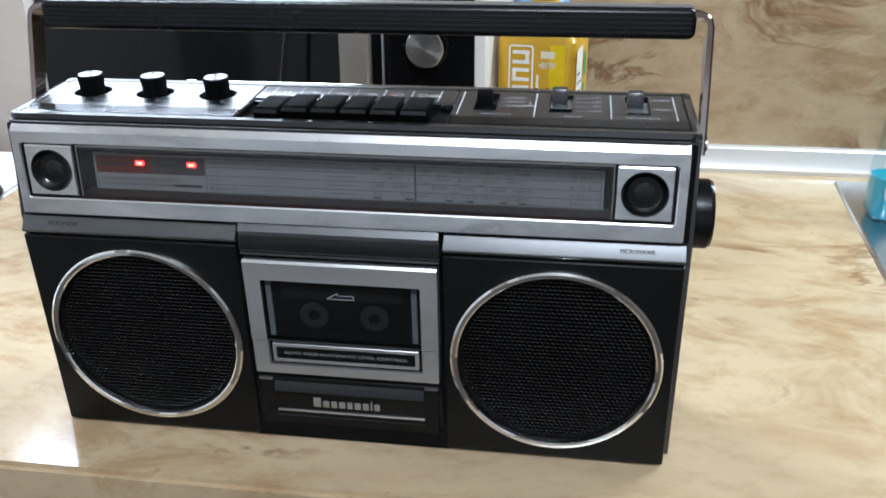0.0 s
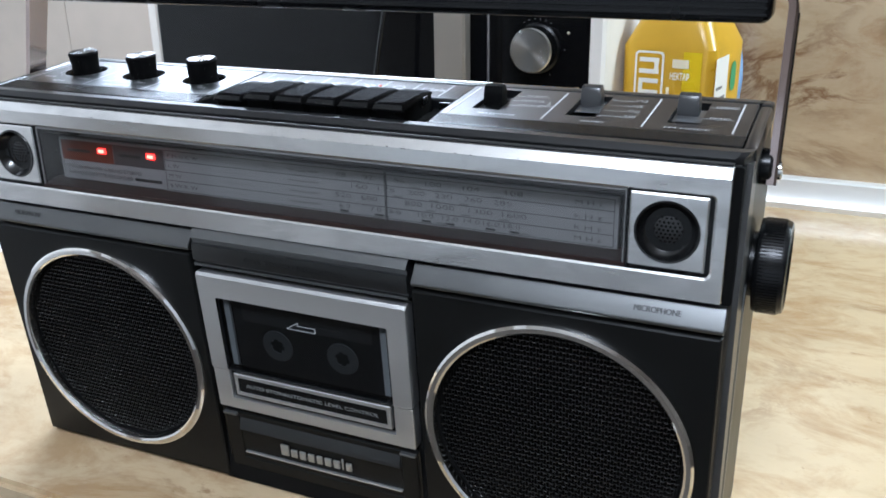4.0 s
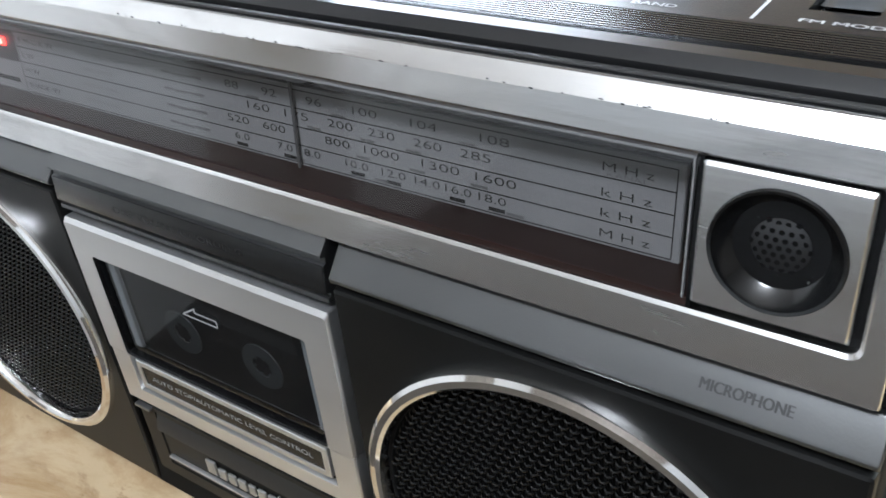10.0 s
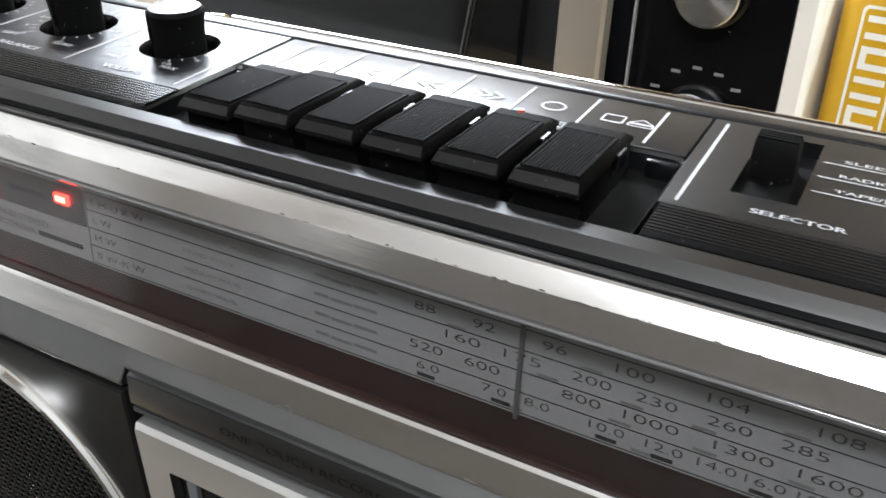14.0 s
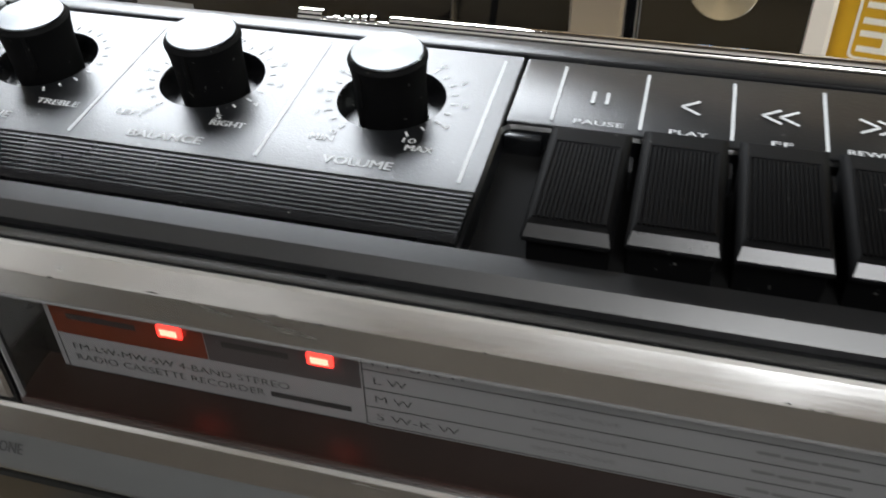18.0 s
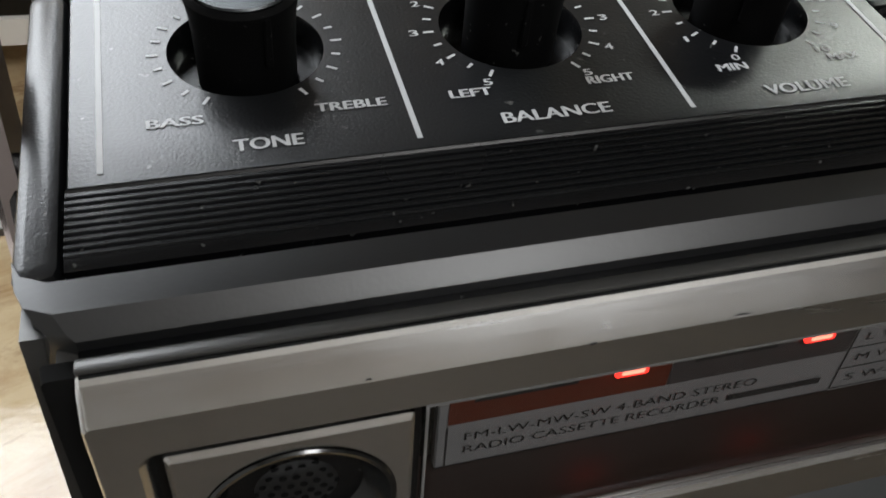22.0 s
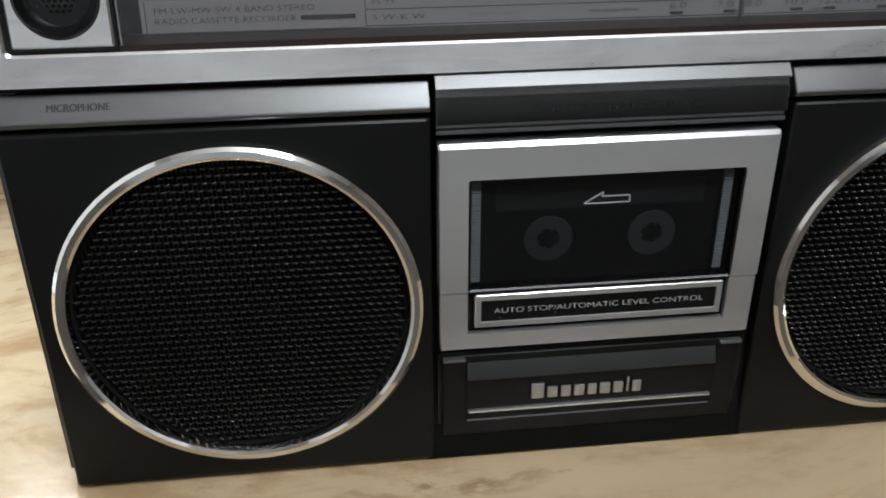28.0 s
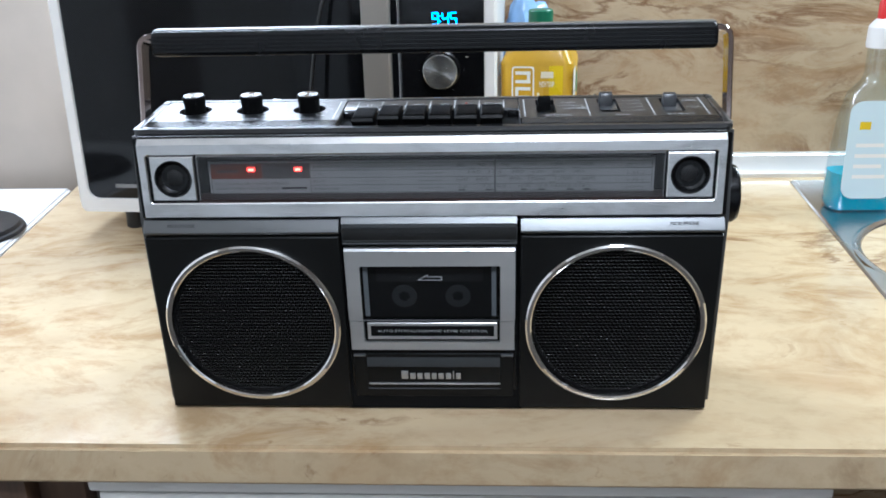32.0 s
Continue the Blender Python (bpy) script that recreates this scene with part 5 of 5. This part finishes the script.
# border round the plates
for s in (-1, 1):
    deck_box("deck_border", min(s * 0.2192, s * 0.2254), max(s * 0.2192, s * 0.2254), 0.0176, 0.0842, -0.0080, 0.0002, DECK_BLACK, deck, 0.0016)
    deck_box("deck_border", min(s * 0.2192, s * 0.2254), max(s * 0.2192, s * 0.2254), 0.0847, 0.0945, -0.0080, 0.0002, DECK_BLACK, deck, 0.0016)
deck_box("deck_border", -0.2192, 0.2192, 0.0880, 0.0945, -0.0080, 0.0002, DECK_BLACK, deck, 0.0008)
# middle: label plate, tray of the keys
deck_box("key_label_plate", -0.0700, 0.0686, 0.0602, 0.0871, -0.0060, -0.0002, DECK_BLACK, deck, 0.0004, "grained black plate with tape key symbols")
tray = part("key_tray", loft([(-0.0708, 0.0694, 0.0150, 0.0596, 0.0030, -0.0004), (-0.0702, 0.0688, 0.0156, 0.0590, 0.0028, -0.0012), (-0.0698, 0.0684, 0.0160, 0.0586, 0.0026, -0.0070)], DECK, False, True, 4), DECK_BLACK, deck, angle=14)
deck_box("tray_bar", 0.0600, 0.0684, 0.0560, 0.0586, -0.0070, -0.0014, SMOOTH_BLACK, deck, 0.0005)
deck_box("tray_bar", -0.0698, -0.0612, 0.0560, 0.0586, -0.0070, -0.0014, SMOOTH_BLACK, deck, 0.0005)

# white marks on the deck
LINES = (-0.2141, -0.1673, -0.1208, -0.0750, 0.0732, 0.1227, 0.1716, 0.2124)
for u in LINES:
    part("divider_line", strokes([(u, 0.0363, u, 0.0842)], 0.0009, DECK, 0.00015), WHITE_INK, deck)
KL = [-0.0601 + 0.01955 * i for i in range(7)]
for u in KL:
    part("divider_line", strokes([(u, 0.0622, u, 0.0846)], 0.0008, DECK, 0.0001), WHITE_INK, deck)


def deck_text(words, u, v, h, w, align="CENTER", parent=None):
    writing("lettering", words, on_deck(u, v, 0.00018), h, w, WHITE_INK, parent or deck, align, bold=0.0, fat=0.00006 if h > 0.0018 else 0.00003)


deck_text("TONE", -0.1900, 0.0392, 0.0026, 0.0103)
deck_text("BALANCE", -0.1440, 0.0388, 0.0026, 0.0184)
deck_text("VOLUME", -0.0980, 0.0386, 0.0026, 0.0158)
deck_text("BASS", -0.2032, 0.0461, 0.0020, 0.0083)
deck_text("TREBLE", -0.1762, 0.0460, 0.0020, 0.0112)
deck_text("LEFT", -0.1565, 0.0459, 0.0020, 0.0070)
deck_text("RIGHT", -0.1318, 0.0460, 0.0020, 0.0084)
deck_text("MIN", -0.1088, 0.0457, 0.0020, 0.0056)
deck_text("MAX", -0.0862, 0.0457, 0.0020, 0.0062)
for n, (cu, cv) in enumerate(KNOBS):
    for i in range(21):
        a = radians(240 - 15 * i)
        r0, r1 = 0.0142, 0.0161 if i % 2 == 0 else 0.0157
        part("dial_tick", strokes([(cu + r0 * math.cos(a), cv + r0 * math.sin(a), cu + r1 * math.cos(a), cv + r1 * math.sin(a))], 0.00055, DECK, 0.00016), WHITE_INK, deck)
        if n and i % 2 == 0:
            k = i // 2
            words = str(abs(5 - k)) if n == 1 else str(k)
            rr = 0.0178
            deck_text(words, cu + rr * math.cos(a), cv + rr * math.sin(a), 0.0017, 0.0006 if words == "1" else 0.0015 * len(words))
for words, i, w in (("PAUSE", 0, 0.0110), ("PLAY", 1, 0.0082), ("FF", 2, 0.0045), ("REWIND", 3, 0.0128), ("RECORD", 4, 0.0118), ("STOP", 5, 0.0086)):
    deck_text(words, KL[i] + 0.0104, 0.0628, 0.0017, w)
u = KL[4] + 0.0104
part("record_frame", strokes([(u - 0.0068, 0.0612, u + 0.0068, 0.0612), (u - 0.0068, 0.0643, u + 0.0068, 0.0643), (u - 0.0068, 0.0612, u - 0.0068, 0.0643), (u + 0.0068, 0.0612, u + 0.0068, 0.0643)], 0.0003, DECK, 0.00014), WHITE_INK, deck)


def key_symbol(lines, w):
    """One white sign printed on the deck behind its key."""
    part("key_symbol", strokes(lines, w, DECK, 0.00014), WHITE_INK, deck)


def chevron(u, s):
    return [(u + s * 0.0040, 0.0756, u, 0.0730), (u, 0.0730, u + s * 0.0040, 0.0704)]


key_symbol([(KL[0] + 0.0080, 0.0705, KL[0] + 0.0080, 0.0752), (KL[0] + 0.0112, 0.0705, KL[0] + 0.0112, 0.0752)], 0.0009)
key_symbol(chevron(KL[1] + 0.0083, 1), 0.0008)
key_symbol(chevron(KL[2] + 0.0062, 1) + chevron(KL[2] + 0.0100, 1), 0.0008)
key_symbol(chevron(KL[3] + 0.0110, -1) + chevron(KL[3] + 0.0148, -1), 0.0008)
ring = [(KL[4] + 0.0100 + 0.0033 * math.cos(radians(15 * i)), 0.0738 + 0.0028 * math.sin(radians(15 * i))) for i in range(25)]
key_symbol([(*p, *q) for p, q in zip(ring, ring[1:])], 0.0007)
u = KL[5] + 0.0050
key_symbol([(u, 0.0712, u + 0.0056, 0.0712), (u, 0.0758, u + 0.0056, 0.0758), (u, 0.0712, u, 0.0758), (u + 0.0056, 0.0712, u + 0.0056, 0.0758)], 0.0006)
u += 0.0072
key_symbol([(u, 0.0712, u + 0.0066, 0.0712), (u, 0.0726, u + 0.0066, 0.0726), (u, 0.0712, u, 0.0726), (u + 0.0066, 0.0712, u + 0.0066, 0.0726), (u, 0.0732, u + 0.0066, 0.0732), (u, 0.0732, u + 0.0033, 0.0758), (u + 0.0033, 0.0758, u + 0.0066, 0.0732)], 0.0005)
deck_text("SELECTOR", 0.0988, 0.0394, 0.0022, 0.0200)
deck_text("BAND", 0.1476, 0.0387, 0.0022, 0.0112)
deck_text("FM MODE", 0.1918, 0.0388, 0.0022, 0.0205)
b = bmesh.new()
for words, v, w in (("SLEEP", 0.0745, 0.0112), ("RADIO", 0.0660, 0.0118), ("TAPE/", 0.0576, 0.0104)):
    deck_text(words, 0.1034, v, 0.0017, w, "LEFT")
    strokes([(0.0988, v - 0.0022, 0.1165, v - 0.0022)], 0.0005, DECK, 0.00015, b)
deck_text("OFF", 0.1150, 0.0576, 0.0014, 0.0060, "LEFT")
strokes([(0.1144, 0.0565, 0.1216, 0.0565), (0.1144, 0.0587, 0.1216, 0.0587), (0.1144, 0.0565, 0.1144, 0.0587), (0.1216, 0.0565, 0.1216, 0.0587), (0.1165, 0.0652, 0.1190, 0.0652), (0.1190, 0.0652, 0.1190, 0.0600), (0.1180, 0.0614, 0.1190, 0.0598), (0.1200, 0.0614, 0.1190, 0.0598)], 0.0004, DECK, 0.00015, b)
for words, v in (("FM", 0.0785), ("LW", 0.0695), ("MW", 0.0605), ("SW", 0.0515)):
    deck_text(words, 0.1602, v, 0.0016, 0.0055, "LEFT")
    strokes([(0.1480, v - 0.0020, 0.1658, v - 0.0020)], 0.0005, DECK, 0.00015, b)
for words, v, w in (("STEREO", 0.0768, 0.0110), ("MONO", 0.0580, 0.0090)):
    deck_text(words, 0.1996, v, 0.0016, w, "LEFT")
    strokes([(0.1968, v - 0.0020, 0.2105, v - 0.0020)], 0.0005, DECK, 0.00015, b)
tagged(part("pointer_lines", b, WHITE_INK, deck), kind="stuff")


def control_knob(cu, cv, turn):
    m = DECK @ Matrix.Translation((cu, cv, 0))
    well = part("knob_well", lathe([(0.0129, 0.0), (0.0125, -0.0008), (0.0118, -0.0052), (0.0030, -0.0056)], m, 64, False, True), SMOOTH_BLACK, deck, "glossy black round well")
    b = lathe([(0.0083, -0.0050), (0.0084, 0.0040), (0.0087, 0.0080), (0.0090, 0.0100), (0.0092, 0.0108), (0.0092, 0.0113), (0.0086, 0.0122), (0.0083, 0.0122)], m, 64, False, True)
    merge(b, moved(rbox(-0.0006, 0.0006, 0.0085, 0.0093, 0.002, 0.0110, 0.0002, 1), m @ Matrix.Rotation(radians(turn), 4, "Z")))
    knob = part("control_knob", b, KEY_BLACK, radio, "round black knob with spun metal cap")
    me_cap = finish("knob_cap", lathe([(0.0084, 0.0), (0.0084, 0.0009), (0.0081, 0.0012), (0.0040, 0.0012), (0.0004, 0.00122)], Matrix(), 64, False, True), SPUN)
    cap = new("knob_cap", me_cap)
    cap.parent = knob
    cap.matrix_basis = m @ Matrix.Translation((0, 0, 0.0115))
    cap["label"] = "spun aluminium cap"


for (cu, cv), turn in zip(KNOBS, (-160, -185, 150)):
    control_knob(cu, cv, turn)

# tape keys
for i in range(6):
    u0, u1 = KL[i] + 0.0012, KL[i] + 0.0186
    down = 0.0016 if i == 0 else 0.0
    m = DECK @ Matrix.Translation((0, 0, -down))
    # the cap falls a little towards its back
    lean = Matrix.Translation((0, 0.022, 0.0064)) @ Matrix.Rotation(radians(-2.4), 4, "X") @ Matrix.Translation((0, -0.022, -0.0064))
    b = loft([(u0 + 0.0006, u1 - 0.0006, 0.0232, 0.0570, 0.0006, -0.0065), (u0 + 0.0006, u1 - 0.0006, 0.0232, 0.0570, 0.0006, 0.0026), (u0, u1, 0.0206, 0.0570, 0.0006, 0.0030), (u0, u1, 0.0206, 0.0570, 0.0006, 0.0038), (u0 + 0.0008, u1 - 0.0008, 0.0229, 0.0558, 0.0005, 0.0060), (u0 + 0.0014, u1 - 0.0014, 0.0238, 0.0552, 0.0004, 0.0064)], Matrix(), True, True, 2)
    for q in b.verts:
        if q.co.z > 0.005:
            q.co = lean @ q.co
    key = part("tape_key", moved(b, m), KEY_BLACK, radio, "black piano-style tape key")
    for k in range(15):
        u = u0 + 0.0027 + k * 0.00086
        part("key_rib", loft([(u, u + 0.00046, 0.0240, 0.0495, 0.0, 0.0062), (u, u + 0.00046, 0.0240, 0.0495, 0.0, 0.0069)], m @ lean, False, True, 1), KEY_BLACK, key)
    for a, c, v0, v1 in ((u0 + 0.0017, u0 + 0.0021, 0.0240, 0.0502), (u1 - 0.0021, u1 - 0.0017, 0.0240, 0.0502), (u0 + 0.0021, u1 - 0.0021, 0.0498, 0.0502)):
        part("key_rim", loft([(a, c, v0, v1, 0.0, 0.0062), (a, c, v0, v1, 0.0, 0.0069)], m @ lean, False, True, 1), KEY_BLACK, key)
    b = bmesh.new()
    bm_pts = [(u0 + 0.0004, 0.0208, 0.0040), (u1 - 0.0004, 0.0208, 0.0040), (u1 - 0.0010, 0.0227, 0.0058), (u0 + 0.0010, 0.0227, 0.0058)]
    flat([(x, y - 0.00018, z + 0.00012) for x, y, z in bm_pts], m, b)
    part("key_edge", b, SMOOTH_BLACK, key, "glossy sloping front of the key")
    part("key_hinge", loft([(u1 + 0.0002, u1 + 0.0009, 0.0430, 0.0500, 0.0002, 0.000), (u1 + 0.0002, u1 + 0.0009, 0.0440, 0.0490, 0.0002, 0.0040)], m, False, True, 1), SMOOTH_BLACK, key)
    if i == 4:
        part("record_dot", lathe([(0.0009, 0.0064), (0.0008, 0.0071)], m @ Matrix.Translation(((u0 + u1) / 2, 0.0520, 0)), 14, False, True), RED_DOT, key, "red record dot")

# slide switches
for (u0, u1), v, light in zip(SLOTS, (0.0612, 0.0708, 0.0670), (0, 1, 1)):
    cu, top = (u0 + u1) / 2 - 0.0012, 0.0074
    b = loft([(cu - 0.0052, cu + 0.0052, v - 0.001, v + 0.0080, 0.0004, -0.004), (cu - 0.0052, cu + 0.0052, v - 0.0004, v + 0.0076, 0.0004, 0.003), (cu - 0.0050, cu + 0.0050, v + 0.0006, v + 0.0068, 0.0005, top - 0.0006), (cu - 0.0046, cu + 0.0046, v + 0.0011, v + 0.0063, 0.0005, top)], DECK, True, True, 2)
    slider = part("slide_switch", b, SLIDER_DARK if light else KEY_BLACK, radio, "grey slide switch button" if light else "black slide switch button")
    for k in range(4):
        part("grip_ridge", moved(rbox(cu - 0.0048, cu + 0.0048, v + 0.0014 + k * 0.0013, v + 0.0020 + k * 0.0013, top - 0.0002, top + 0.0004), DECK), SLIDER_DARK if light else KEY_BLACK, slider)
    part("slot_skirt", loft([(u0 + 0.0004, u1 - 0.0004, v - 0.0110, v + 0.0100, 0.0004, -0.0022)], DECK, False, True, 1), SLIDER_GREY if light else KEY_BLACK, slider)

# carrying handle
for s in (-1, 1):
    x = s * 0.2300
    lean = math.atan2(0.021, 0.092)
    m = Matrix.Translation((x, 0.0530, 0.2150)) @ Matrix.Rotation(-lean, 4, "X")
    # one bent strip: up the side, round the elbow, into the grip
    line = [(0.0, 0.0), (0.0, 0.0800)] + [(-s * 0.0080 * (1 - math.cos(radians(a))), 0.0800 + 0.0080 * math.sin(radians(a))) for a in (30, 60, 90)] + [(-s * 0.0140, 0.0880)]
    b = bmesh.new()
    rows = []
    for i, (p, q) in enumerate(line):
        p0, q0 = line[max(i - 1, 0)]
        p1, q1 = line[min(i + 1, len(line) - 1)]
        d = Vector((p1 - p0, q1 - q0)).normalized()
        n = Vector((d.y, -d.x)) * s
        taper = 0.0060 if i == 0 else 0.0076
        ring = [(0.0026, taper - 0.0014), (0.0014, taper), (-0.0018, taper), (-0.0018, -taper), (0.0014, -taper), (0.0026, -taper + 0.0014)]
        rows.append([b.verts.new(m @ Vector((p + n.x * w, v, q + n.y * w))) for w, v in ring])
    for p, q in zip(rows, rows[1:]):
        for i in range(6):
            b.faces.new((p[i], p[(i + 1) % 6], q[(i + 1) % 6], q[i]))
    b.faces.new(rows[0])
    b.faces.new(rows[-1])
    arm = part("handle_arm", b, DARK_CHROME, radio, "bright chrome handle arm with rounded elbow")
    part("arm_inlay", moved(rbox(min(s * 0.0024, s * 0.0031), max(s * 0.0024, s * 0.0031), -0.0030, 0.0030, 0.0030, 0.0780, 0.0003, 1), m), SMOOTH_BLACK, arm, "dark lengthwise inlay")
    part("arm_pin", lathe([(0.0045, 0.0), (0.0045, 0.0014), (0.0032, 0.0020)], m @ Matrix.Translation((s * 0.0024, 0, 0.0070)) @ Matrix.Rotation(radians(90 * s), 4, "Y"), 20, False, True), CHROME, arm, "small round pivot pin")
    part("arm_boss", lathe([(0.0085, 0.0), (0.0085, 0.0050), (0.0075, 0.0062)], Matrix.Translation((s * 0.2240, 0.0550, 0.2230)) @ Matrix.Rotation(radians(90 * s), 4, "Y"), 28, False, True), SMOOTH_BLACK, radio)
grip = part("grip", rbox(-0.2215, 0.2215, 0.0630, 0.0845, 0.2860, 0.3060, 0.0050, 4), SMOOTH_BLACK, radio, "black ribbed carrying grip")
b = bmesh.new()
for k in range(5):
    z = 0.2895 + k * 0.0030
    rbox(-0.2195, 0.2195, 0.0627, 0.0635, z, z + 0.0016, 0.0003, 1, b)
part("grip_ribs", b, SMOOTH_BLACK, grip)
part("grip_trim", rbox(-0.2195, 0.2195, 0.0675, 0.0805, 0.3055, 0.3068, 0.0005, 1), GREY_TRIM, grip, "grey line along the grip's top")

# folded aerial
aerial = part("aerial", tube([(-0.1115, 0.1057, 0.2410), (0.1195, 0.1057, 0.2412)], 0.0030, 20), CHROME, radio, "folded bright telescopic aerial")
b = tube([(-0.1379, 0.1057, 0.2412), (-0.1310, 0.1057, 0.2412)], 0.0030, 20)
tube([(-0.1312, 0.1057, 0.2410), (-0.1115, 0.1057, 0.2410)], 0.0011, 12, b)
for x, r in ((-0.1275, 0.0016), (-0.1240, 0.0019), (-0.1215, 0.0022), (-0.1190, 0.0025), (-0.1165, 0.0027)):
    tube([(x - 0.0007, 0.1057, 0.2410), (x + 0.0007, 0.1057, 0.2410)], r, 16, b)
part("aerial_tip", b, CHROME, aerial)
b = bmesh.new()
for x, r in ((0.1205, 0.0034), (0.1245, 0.0030), (0.1285, 0.0034), (0.1330, 0.0040)):
    tube([(x - 0.0012, 0.1057, 0.2412), (x + 0.0012, 0.1057, 0.2412)], r, 18, b)
tube([(0.1195, 0.1057, 0.2412), (0.1400, 0.1057, 0.2412)], 0.0022, 12, b)
part("aerial_joint", b, CHROME, aerial)
for x in (-0.1095, 0.0300):
    part("aerial_clip", rbox(x, x + 0.0040, 0.1010, 0.1100, 0.2230, 0.2395, 0.0006, 2), SMOOTH_BLACK, aerial)
part("rear_stop", rbox(-0.2205, -0.2015, 0.0958, 0.1050, 0.2200, 0.2420, 0.0020, 3), RUBBER, radio)

# tuning knob on the flank
m = Matrix.Translation((0.2206, 0.0600, 0.1725)) @ Matrix.Rotation(radians(90), 4, "Y")
b = lathe([(0.0160, 0.0), (0.0160, 0.0060), (0.0226, 0.0070), (0.0232, 0.0085), (0.0230, 0.0190), (0.0222, 0.0210), (0.0200, 0.0216), (0.0185, 0.0200), (0.0020, 0.0196)], m, 72, True, True)
tuner = part("tuning_knob", b, SMOOTH_BLACK, radio, "large black tuning knob")
for i in range(90):
    part("knob_flute", moved(rbox(0.0228, 0.0235, -0.0004, 0.0004, 0.0090, 0.0186), m @ Matrix.Rotation(radians(4 * i), 4, "Z")), SMOOTH_BLACK, tuner)
